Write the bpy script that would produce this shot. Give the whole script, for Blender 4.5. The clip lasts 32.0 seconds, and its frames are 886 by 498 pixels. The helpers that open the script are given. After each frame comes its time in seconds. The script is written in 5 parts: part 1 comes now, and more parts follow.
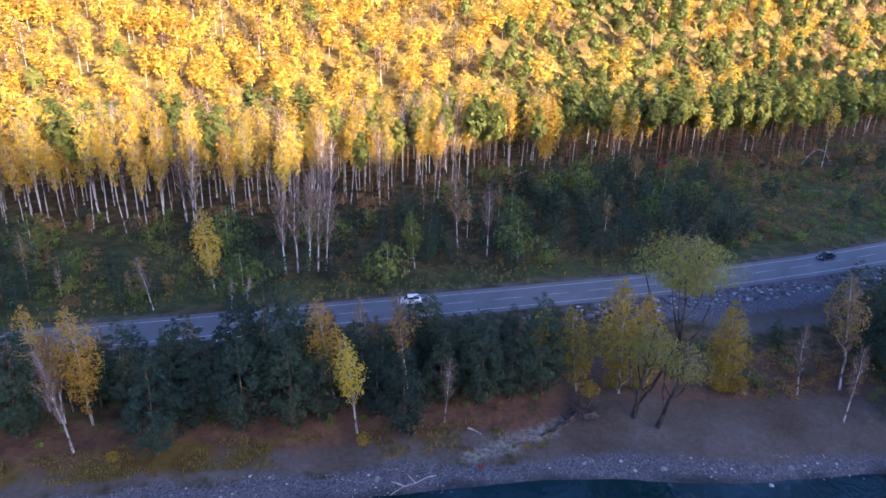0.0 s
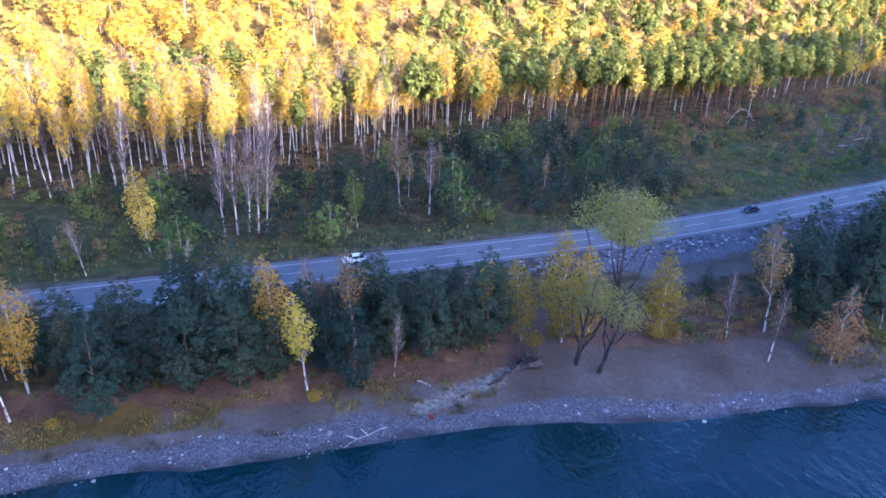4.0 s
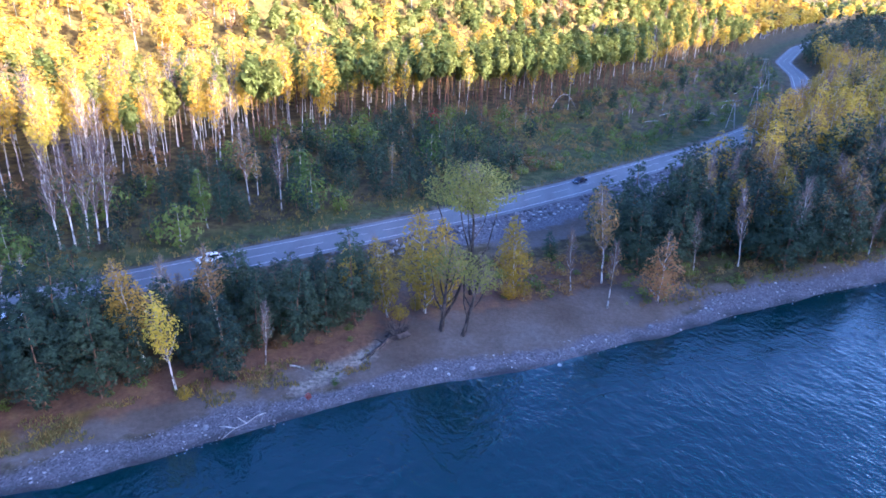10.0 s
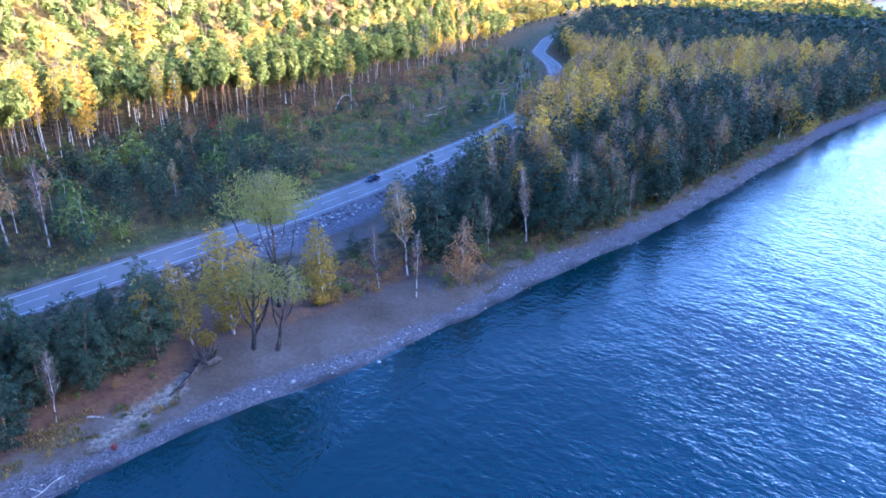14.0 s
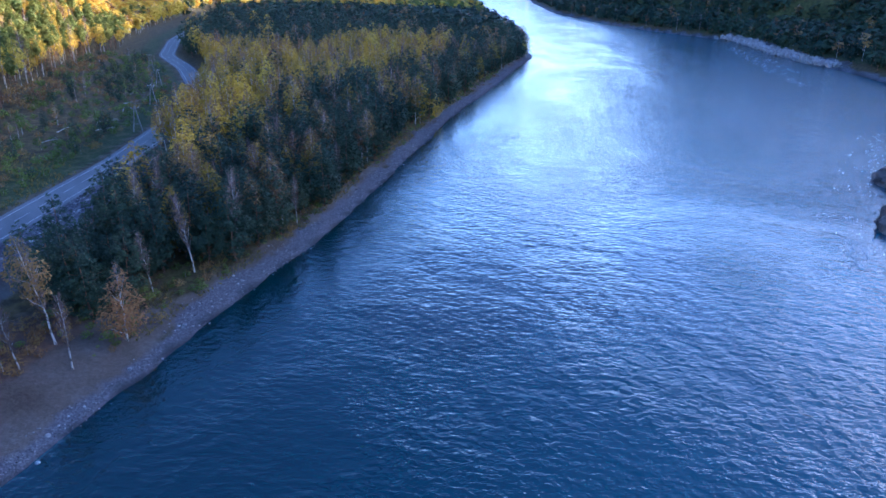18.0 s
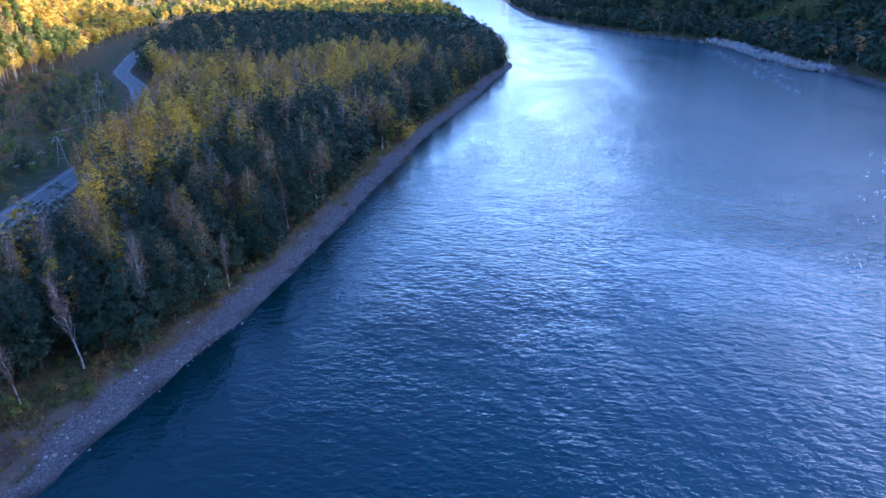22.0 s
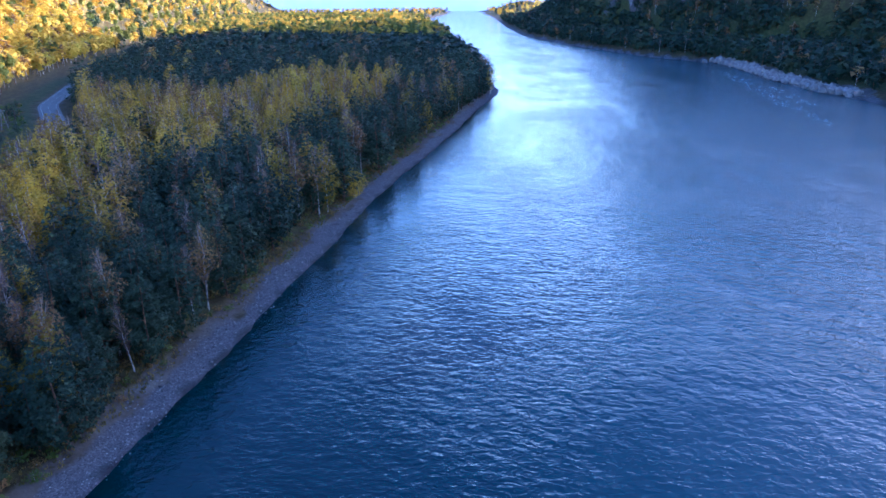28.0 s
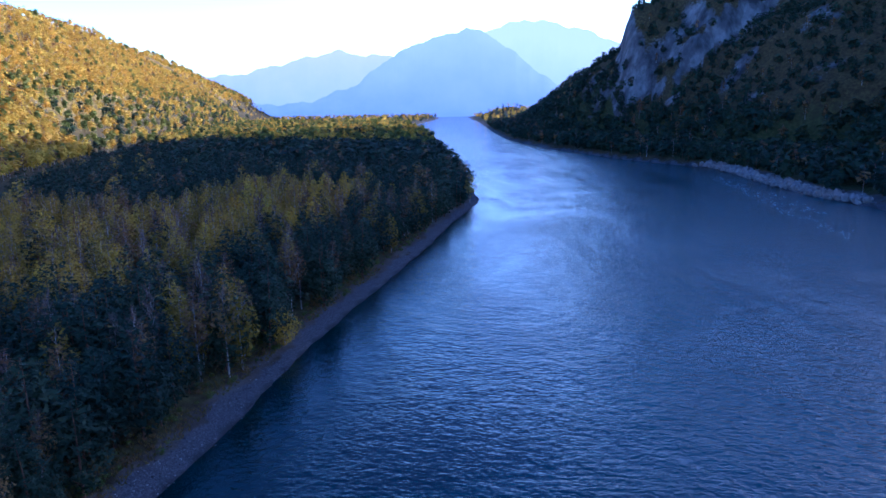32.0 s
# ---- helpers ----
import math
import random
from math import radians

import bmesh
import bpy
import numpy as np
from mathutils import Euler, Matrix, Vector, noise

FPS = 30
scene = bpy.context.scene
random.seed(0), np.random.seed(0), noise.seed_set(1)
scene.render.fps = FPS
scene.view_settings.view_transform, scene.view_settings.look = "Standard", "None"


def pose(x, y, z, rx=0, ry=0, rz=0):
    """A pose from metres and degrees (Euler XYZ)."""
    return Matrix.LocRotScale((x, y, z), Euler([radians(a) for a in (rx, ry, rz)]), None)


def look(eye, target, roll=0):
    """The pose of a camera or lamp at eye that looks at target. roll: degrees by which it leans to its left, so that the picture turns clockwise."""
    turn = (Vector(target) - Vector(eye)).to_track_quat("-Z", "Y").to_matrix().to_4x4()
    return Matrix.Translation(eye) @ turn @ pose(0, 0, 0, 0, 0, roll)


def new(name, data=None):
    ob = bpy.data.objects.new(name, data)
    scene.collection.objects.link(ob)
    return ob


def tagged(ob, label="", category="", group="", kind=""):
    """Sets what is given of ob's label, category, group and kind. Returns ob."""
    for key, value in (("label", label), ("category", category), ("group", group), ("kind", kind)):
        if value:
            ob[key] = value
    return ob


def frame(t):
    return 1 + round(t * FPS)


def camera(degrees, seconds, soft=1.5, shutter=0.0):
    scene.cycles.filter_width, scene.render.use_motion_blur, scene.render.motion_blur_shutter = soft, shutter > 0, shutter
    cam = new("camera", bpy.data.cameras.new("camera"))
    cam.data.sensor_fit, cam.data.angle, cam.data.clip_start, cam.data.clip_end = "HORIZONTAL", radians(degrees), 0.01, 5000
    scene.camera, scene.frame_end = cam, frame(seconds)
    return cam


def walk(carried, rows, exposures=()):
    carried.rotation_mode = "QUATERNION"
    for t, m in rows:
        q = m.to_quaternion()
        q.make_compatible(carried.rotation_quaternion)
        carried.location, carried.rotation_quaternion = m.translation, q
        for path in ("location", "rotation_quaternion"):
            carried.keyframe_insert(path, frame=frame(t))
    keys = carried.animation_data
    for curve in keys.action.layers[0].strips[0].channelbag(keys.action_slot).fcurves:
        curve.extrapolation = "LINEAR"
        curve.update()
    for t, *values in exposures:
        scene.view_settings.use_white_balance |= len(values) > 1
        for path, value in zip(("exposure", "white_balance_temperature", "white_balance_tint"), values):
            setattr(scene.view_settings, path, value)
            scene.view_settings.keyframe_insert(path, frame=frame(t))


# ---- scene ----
cam = camera(67.0, 32.0, 1.65)
PATH = [
    (0, (5.649, 5.928, 58.542), (5.433, 7.784, 57.829), 1.40),
    (0.5, (5.05, 6.154, 58.488), (4.997, 8.001, 57.723), 1.50),
    (1, (4.797, 6.436, 58.493), (4.807, 8.26, 57.673), 1.70),
    (1.5, (4.738, 6.493, 58.452), (4.784, 8.318, 57.635), 1.80),
    (2, (4.72, 6.329, 58.329), (4.777, 8.155, 57.515), 1.80),
    (2.5, (4.632, 6.111, 58.176), (4.679, 7.938, 57.363), 2.00),
    (4.5, (4.24, 4.434, 57.031), (4.193, 6.266, 56.231), 2.60),
    (5, (4.205, 4.042, 56.85), (4.13, 5.873, 56.049), 2.60),
    (5.5, (4.172, 3.552, 56.642), (4.066, 5.382, 55.843), 2.60),
    (6, (4.154, 3.002, 56.397), (4.016, 4.831, 55.6), 2.70),
    (6.5, (4.009, 2.46, 56.195), (3.843, 4.287, 55.399), 2.80),
    (7, (3.854, 2.017, 55.951), (3.662, 3.841, 55.155), 3.00),
    (7.5, (3.762, 1.596, 55.721), (3.542, 3.417, 54.924), 3.00),
    (8, (3.772, 1.164, 55.483), (3.523, 2.981, 54.684), 3.00),
    (8.5, (3.879, 0.79, 55.293), (3.683, 2.614, 54.497), 2.70),
    (9, (3.822, 0.576, 55.153), (3.775, 2.413, 54.363), 2.40),
    (9.5, (3.282, 0.254, 55.051), (3.485, 2.084, 54.27), 2.22),
    (10, (2.839, -0.006, 55.059), (3.257, 1.79, 54.286), 2.06),
    (10.5, (2.575, -0.196, 55.058), (3.132, 1.564, 54.289), 1.82),
    (11, (2.564, -0.379, 55.057), (3.246, 1.338, 54.291), 1.44),
    (11.5, (2.686, -0.514, 55.031), (3.448, 1.171, 54.269), 1.10),
    (12, (2.733, -0.429, 55.08), (3.555, 1.227, 54.318), 0.80),
    (12.5, (2.777, -0.223, 55.142), (3.638, 1.412, 54.379), 1.00),
    (13, (2.702, -0.11, 55.203), (3.601, 1.506, 54.441), 1.10),
    (13.5, (2.605, -0.056, 55.262), (3.55, 1.535, 54.503), 1.00),
    (14, (2.483, -0.093, 55.322), (3.444, 1.49, 54.566), 1.10),
    (14.5, (2.405, -0.255, 55.427), (3.471, 1.261, 54.675), 1.00),
    (15, (2.154, -0.436, 55.556), (3.371, 0.963, 54.807), 0.70),
    (15.5, (1.891, -0.666, 55.626), (3.264, 0.582, 54.88), 0.20),
    (17.5, (4.568, 2.574, 57.289), (6.163, 3.513, 56.533), 0.9),
    (18, (6.45, 3.497, 57.444), (8.063, 4.405, 56.687), 0.7),
    (18.5, (8.944, 4.585, 57.572), (10.569, 5.472, 56.815), 0.5),
    (19, (11.777, 5.662, 57.637), (13.407, 6.541, 56.881), 0.3),
    (19.5, (15.036, 6.798, 57.638), (16.669, 7.672, 56.884), 0.1),
    (20, (18.692, 8.138, 57.665), (20.326, 9.012, 56.912), -0.1),
    (20.5, (22.666, 9.772, 57.742), (24.301, 10.645, 56.991), -0.2),
    (21, (26.668, 11.262, 57.816), (28.305, 12.135, 57.069), -0.2),
    (21.5, (30.817, 12.737, 57.964), (32.455, 13.609, 57.219), -0.3),
    (22, (35.008, 14.204, 58.073), (36.646, 15.079, 57.33), -0.2),
    (22.5, (39.345, 15.555, 58.061), (40.984, 16.432, 57.323), -0.3),
    (23, (43.83, 16.998, 58.027), (45.47, 17.876, 57.293), -0.4),
    (23.5, (48.332, 18.549, 57.93), (49.973, 19.427, 57.199), -0.5),
    (24, (52.954, 20.086, 57.799), (54.596, 20.964, 57.071), -0.6),
    (24.5, (57.871, 21.528, 57.696), (59.515, 22.408, 56.971), -0.6),
    (25, (62.859, 23.11, 57.671), (64.503, 23.991, 56.95), -0.6),
    (25.5, (67.807, 24.676, 57.618), (69.453, 25.558, 56.902), -0.7),
    (27.5, (88.314, 30.915, 57.516), (89.969, 31.791, 56.812), -0.7),
    (28, (93.568, 32.391, 57.531), (95.225, 33.265, 56.831), -0.7),
    (28.5, (98.733, 33.885, 57.533), (100.393, 34.759, 56.837), -0.7),
    (29, (103.771, 35.309, 57.496), (105.433, 36.18, 56.803), -0.8),
    (29.5, (109.235, 36.697, 57.427), (110.9, 37.568, 56.74), -0.9),
    (30, (114.968, 38.267, 57.421), (116.654, 39.144, 56.798), -0.9),
    (30.5, (120.541, 39.936, 57.395), (122.252, 40.82, 56.853), -1.0),
    (31, (126.014, 41.557, 57.288), (127.74, 42.441, 56.797), -1.0),
    (31.5, (131.456, 43.03, 57.072), (133.191, 43.919, 56.625), -1.0),
    (32, (136.688, 44.348, 56.696), (138.431, 45.235, 56.277), -1.0),
]
EXPOSURES = [(0, 1.6, 5200, 35), (1.5, 2.25, 4750, 34), (9, 2.35, 4750, 34), (11, 2.6, 4550, 31), (13, 2.7, 4450, 29), (15.5, 2.35, 4450, 29), (18, 1.7, 4500, 26), (24, 1.65, 4450, 26), (30, 1.5, 4250, 27), (31, 0.95, 4150, 29), (32, 0.42, 4050, 31)]
walk(cam, [(t, look(eye, target, roll)) for t, eye, target, roll in PATH], EXPOSURES)

# ---- world, sun ----
SUN_AZ, SUN_EL = radians(-40.0), radians(13.0)
world = bpy.data.worlds.new("sky_world")
scene.world = world
world.use_nodes = True
_n = world.node_tree.nodes
_sky = _n.new("ShaderNodeTexSky")
_sky.sky_type, _sky.sun_disc = "NISHITA", False
_sky.sun_elevation, _sky.sun_rotation = SUN_EL, math.pi / 2 - SUN_AZ
_sky.air_density, _sky.dust_density, _sky.ozone_density = 1.0, 2.6, 2.4
_n["Background"].inputs["Strength"].default_value = 0.15
# autumn haze: the sky pales and brightens evenly towards the horizon all round
_dir, _up, _fall, _haze, _lift = _n.new("ShaderNodeTexCoord"), _n.new("ShaderNodeSeparateXYZ"), _n.new("ShaderNodeMapRange"), _n.new("ShaderNodeMix"), _n.new("ShaderNodeVectorMath")
world.node_tree.links.new(_dir.outputs["Generated"], _up.inputs[0])
_fall.interpolation_type = "SMOOTHERSTEP"
for _i, _v in ((1, 0.5), (2, -0.02), (3, 0.0), (4, 1.0)):
    _fall.inputs[_i].default_value = _v
world.node_tree.links.new(_up.outputs["Z"], _fall.inputs[0])
_haze.data_type = "RGBA"
_haze.inputs[6].default_value, _haze.inputs[7].default_value = (0.70, 0.80, 0.92, 1), (5.6, 5.4, 4.9, 1)
world.node_tree.links.new(_fall.outputs[0], _haze.inputs[0])
_lift.operation = "MULTIPLY"
world.node_tree.links.new(_sky.outputs[0], _lift.inputs[0])
world.node_tree.links.new(_haze.outputs[2], _lift.inputs[1])
world.node_tree.links.new(_lift.outputs[0], _n["Background"].inputs["Color"])
sun = new("sun", bpy.data.lights.new("sun", "SUN"))
sun.data.energy, sun.data.angle, sun.data.color = 6.4, radians(0.5), (1.0, 0.78, 0.38)
sun.matrix_world = look((0, 0, 0), (-math.cos(SUN_AZ) * math.cos(SUN_EL), -math.sin(SUN_AZ) * math.cos(SUN_EL), -math.sin(SUN_EL)))

# ---- materials ----
rng = np.random.default_rng(7)


def material(name, rough=0.8, spec=0.3):
    m = bpy.data.materials.new(name)
    m.use_nodes = True
    b = m.node_tree.nodes["Principled BSDF"]
    b.inputs["Roughness"].default_value = rough
    b.inputs["Specular IOR Level"].default_value = spec
    return m, m.node_tree.nodes, m.node_tree.links, b


def ramp(nodes, stops):
    r = nodes.new("ShaderNodeValToRGB")
    while len(r.color_ramp.elements) < len(stops):
        r.color_ramp.elements.new(0.5)
    for e, (p, c) in zip(r.color_ramp.elements, stops):
        e.position, e.color = p, (*c, 1)
    return r


def noise_tex(nodes, links, scale, detail=4.0, rough=0.55, coord="Object", stretch=None):
    t = nodes.new("ShaderNodeTexNoise")
    t.inputs["Scale"].default_value, t.inputs["Detail"].default_value, t.inputs["Roughness"].default_value = scale, detail, rough
    if coord == "Position":
        src = nodes.new("ShaderNodeNewGeometry").outputs["Position"]
    else:
        src = nodes.new("ShaderNodeTexCoord").outputs[coord]
    if stretch:
        mp = nodes.new("ShaderNodeMapping")
        mp.vector_type = "TEXTURE"
        mp.inputs["Scale"].default_value = [1 / v for v in stretch[:3]]
        if len(stretch) > 3:
            mp.inputs["Rotation"].default_value = (0, 0, stretch[3])
        links.new(src, mp.inputs[0])
        src = mp.outputs[0]
    links.new(src, t.inputs["Vector"])
    return t


def math_node(nodes, links, op, a, b):
    n = nodes.new("ShaderNodeMath")
    n.operation = op
    for i, v in enumerate((a, b)):
        if isinstance(v, (int, float)):
            n.inputs[i].default_value = v
        else:
            links.new(v, n.inputs[i])
    return n.outputs[0]


def mix_color(nodes, links, fac, a, b):
    n = nodes.new("ShaderNodeMix")
    n.data_type = "RGBA"
    for i, v in ((0, fac), (6, a), (7, b)):
        if isinstance(v, (int, float)):
            n.inputs[i].default_value = v
        elif isinstance(v, tuple):
            n.inputs[i].default_value = (*v, 1)
        else:
            links.new(v, n.inputs[i])
    return n.outputs[2]


def leaf_material(name, stops, through_light=0.35):
    """Leaves and needles: hue by tree and by clump, some light let through."""
    m, nodes, links, b = material(name, 0.65, 0.2)
    tint = nodes.new("ShaderNodeAttribute")
    tint.attribute_name = "tint"
    own = nodes.new("ShaderNodeObjectInfo")
    geo = nodes.new("ShaderNodeNewGeometry")
    per_tree = math_node(nodes, links, "FRACT", math_node(nodes, links, "ADD", tint.outputs["Fac"], own.outputs["Random"]), 0.0)
    mixed = math_node(nodes, links, "ADD", math_node(nodes, links, "MULTIPLY", per_tree, 0.68), math_node(nodes, links, "MULTIPLY", geo.outputs["Random Per Island"], 0.32))
    r = ramp(nodes, stops)
    links.new(mixed, r.inputs[0])
    links.new(r.outputs[0], b.inputs["Base Color"])
    tr = nodes.new("ShaderNodeBsdfTranslucent")
    links.new(r.outputs[0], tr.inputs["Color"])
    mx = nodes.new("ShaderNodeMixShader")
    mx.inputs[0].default_value = through_light
    links.new(b.outputs[0], mx.inputs[1])
    links.new(tr.outputs[0], mx.inputs[2])
    links.new(mx.outputs[0], nodes["Material Output"].inputs["Surface"])
    return m


# needle tones carry the light: dark for shaded pines, bright for sunlit ones
M_PINE_SHADY = leaf_material("shady_pine_needles", [(0.0, (0.020, 0.040, 0.027)), (0.5, (0.038, 0.064, 0.036)), (1.0, (0.07, 0.096, 0.044))], 0.3)
M_PINE_SUNNY = leaf_material("sunny_pine_needles", [(0.0, (0.13, 0.16, 0.04)), (0.5, (0.21, 0.23, 0.052)), (1.0, (0.30, 0.29, 0.065))], 0.45)
M_YELLOW = leaf_material("yellow_birch_leaves", [(0.0, (0.50, 0.28, 0.022)), (0.35, (0.60, 0.39, 0.032)), (0.7, (0.64, 0.47, 0.055)), (1.0, (0.42, 0.37, 0.045))], 0.42)
M_OLIVE = leaf_material("olive_leaves", [(0.0, (0.17, 0.13, 0.018)), (0.5, (0.31, 0.22, 0.024)), (1.0, (0.42, 0.27, 0.028))])
M_AMBER = leaf_material("amber_birch_leaves", [(0.0, (0.40, 0.23, 0.03)), (0.5, (0.51, 0.33, 0.036)), (1.0, (0.54, 0.41, 0.05))])
M_WILLOW = leaf_material("willow_leaves", [(0.0, (0.17, 0.17, 0.04)), (0.5, (0.26, 0.25, 0.055)), (1.0, (0.34, 0.31, 0.075))])
M_BROWN = leaf_material("russet_leaves", [(0.0, (0.17, 0.09, 0.04)), (0.5, (0.24, 0.14, 0.05)), (1.0, (0.3, 0.2, 0.06))])
M_ORANGE = leaf_material("orange_leaves", [(0.0, (0.26, 0.12, 0.05)), (0.5, (0.32, 0.16, 0.06)), (1.0, (0.37, 0.22, 0.08))])
M_GREEN = leaf_material("green_leaves", [(0.0, (0.06, 0.10, 0.025)), (0.5, (0.12, 0.16, 0.03)), (1.0, (0.2, 0.22, 0.04))])
M_RED = leaf_material("red_leaves", [(0.0, (0.22, 0.03, 0.025)), (1.0, (0.32, 0.06, 0.03))])
M_GRASS = leaf_material("dry_grass", [(0.0, (0.09, 0.10, 0.025)), (0.5, (0.20, 0.16, 0.045)), (1.0, (0.32, 0.20, 0.05))], 0.2)
M_TWIG = leaf_material("bare_twigs", [(0.0, (0.13, 0.09, 0.08)), (0.5, (0.2, 0.145, 0.125)), (1.0, (0.28, 0.22, 0.18))], 0.05)


def bark(name, light, dark, scale, cut=(0.45, 0.6)):
    m, nodes, links, b = material(name, 0.85, 0.2)
    t = noise_tex(nodes, links, scale, 5.0, 0.6, "Object", (1.0, 1.0, 0.35))
    r = ramp(nodes, [(cut[0], dark), (cut[1], light)])
    links.new(t.outputs[0], r.inputs[0])
    links.new(r.outputs[0], b.inputs["Base Color"])
    bp = nodes.new("ShaderNodeBump")
    bp.inputs["Strength"].default_value, bp.inputs["Distance"].default_value = 0.5, 0.03
    links.new(t.outputs[0], bp.inputs["Height"])
    links.new(bp.outputs[0], b.inputs["Normal"])
    return m


M_BIRCH_BARK = bark("birch_bark", (0.52, 0.48, 0.43), (0.09, 0.075, 0.06), 3.0, (0.4, 0.5))
M_PINE_BARK = bark("pine_bark", (0.30, 0.155, 0.08), (0.11, 0.065, 0.045), 2.0)
M_WILLOW_BARK = bark("willow_bark", (0.11, 0.085, 0.07), (0.035, 0.028, 0.025), 2.0)
M_DEAD_WOOD = bark("dead_wood", (0.42, 0.38, 0.33), (0.2, 0.17, 0.14), 2.0)


def ground_material():
    m, nodes, links, b = material("ground_cover", 0.95, 0.15)
    zone = nodes.new("ShaderNodeAttribute")
    zone.attribute_name = "zone"
    sep = nodes.new("ShaderNodeSeparateColor")
    links.new(zone.outputs["Color"], sep.inputs[0])
    rock = nodes.new("ShaderNodeAttribute")
    rock.attribute_name = "rock"
    fine = noise_tex(nodes, links, 1.6, 6.0, 0.65, "Position")
    wide = noise_tex(nodes, links, 0.09, 5.0, 0.6, "Position")
    mid = noise_tex(nodes, links, 0.35, 5.0, 0.6, "Position")
    litter = ramp(nodes, [(0.3, (0.038, 0.03, 0.017)), (0.5, (0.075, 0.058, 0.026)), (0.7, (0.15, 0.115, 0.038))])
    links.new(mid.outputs[0], litter.inputs[0])
    grass = ramp(nodes, [(0.3, (0.028, 0.04, 0.014)), (0.5, (0.05, 0.062, 0.02)), (0.7, (0.10, 0.09, 0.034))])
    links.new(mid.outputs[0], grass.inputs[0])
    sand = ramp(nodes, [(0.3, (0.075, 0.055, 0.04)), (0.5, (0.105, 0.086, 0.07)), (0.7, (0.145, 0.13, 0.115))])
    links.new(wide.outputs[0], sand.inputs[0])
    cell = nodes.new("ShaderNodeTexVoronoi")
    cell.inputs["Scale"].default_value = 5.0
    geo = nodes.new("ShaderNodeNewGeometry")
    links.new(geo.outputs["Position"], cell.inputs["Vector"])
    stones = ramp(nodes, [(0.0, (0.045, 0.042, 0.048)), (0.5, (0.10, 0.096, 0.106)), (0.85, (0.155, 0.15, 0.162)), (1.0, (0.30, 0.29, 0.30))])
    links.new(cell.outputs["Color"], stones.inputs[0])

    def edge(value, soft=0.18):
        d = math_node(nodes, links, "ADD", value, math_node(nodes, links, "MULTIPLY", math_node(nodes, links, "SUBTRACT", mid.outputs[0], 0.5), 1.1))
        mr = nodes.new("ShaderNodeMapRange")
        mr.inputs[1].default_value, mr.inputs[2].default_value = 0.5 - soft, 0.5 + soft
        links.new(d, mr.inputs[0])
        return mr.outputs[0]

    c = mix_color(nodes, links, edge(sep.outputs[1]), litter.outputs[0], grass.outputs[0])
    c = mix_color(nodes, links, edge(sep.outputs[2]), c, sand.outputs[0])
    c = mix_color(nodes, links, edge(sep.outputs[0]), c, stones.outputs[0])
    for layer, tones in (("leaf_fall", [(0.3, (0.09, 0.06, 0.025)), (0.5, (0.20, 0.14, 0.04)), (0.7, (0.36, 0.26, 0.06))]), ("soil", [(0.3, (0.075, 0.042, 0.028)), (0.55, (0.14, 0.075, 0.042)), (0.7, (0.17, 0.11, 0.05))]), ("clay", [(0.35, (0.10, 0.085, 0.07)), (0.65, (0.27, 0.24, 0.2))]), ("turf", [(0.3, (0.05, 0.04, 0.012)), (0.6, (0.13, 0.085, 0.02))]), ("wet", [(0.3, (0.014, 0.015, 0.017)), (0.7, (0.05, 0.05, 0.055))])):
        at = nodes.new("ShaderNodeAttribute")
        at.attribute_name = layer
        tone = ramp(nodes, tones)
        links.new(fine.outputs[0] if layer == "clay" else mid.outputs[0], tone.inputs[0])
        c = mix_color(nodes, links, edge(at.outputs["Fac"], 0.25), c, tone.outputs[0])
    rock_n = noise_tex(nodes, links, 0.05, 7.0, 0.65, "Position", (1, 1, 0.45))
    rocks = ramp(nodes, [(0.35, (0.05, 0.048, 0.052)), (0.5, (0.13, 0.125, 0.128)), (0.65, (0.27, 0.26, 0.26))])
    links.new(rock_n.outputs[0], rocks.inputs[0])
    c = mix_color(nodes, links, edge(rock.outputs["Fac"], 0.1), c, rocks.outputs[0])
    grain = ramp(nodes, [(0.25, (0.72, 0.72, 0.72)), (0.75, (1.25, 1.25, 1.25))])
    links.new(fine.outputs[0], grain.inputs[0])
    mul = nodes.new("ShaderNodeMix")
    mul.data_type, mul.blend_type = "RGBA", "MULTIPLY"
    mul.inputs[0].default_value = 1.0
    links.new(c, mul.inputs[6])
    links.new(grain.outputs[0], mul.inputs[7])
    links.new(mul.outputs[2], b.inputs["Base Color"])
    bp = nodes.new("ShaderNodeBump")
    bp.inputs["Strength"].default_value, bp.inputs["Distance"].default_value = 0.8, 0.25
    links.new(fine.outputs[0], bp.inputs["Height"])
    links.new(bp.outputs[0], b.inputs["Normal"])
    return m


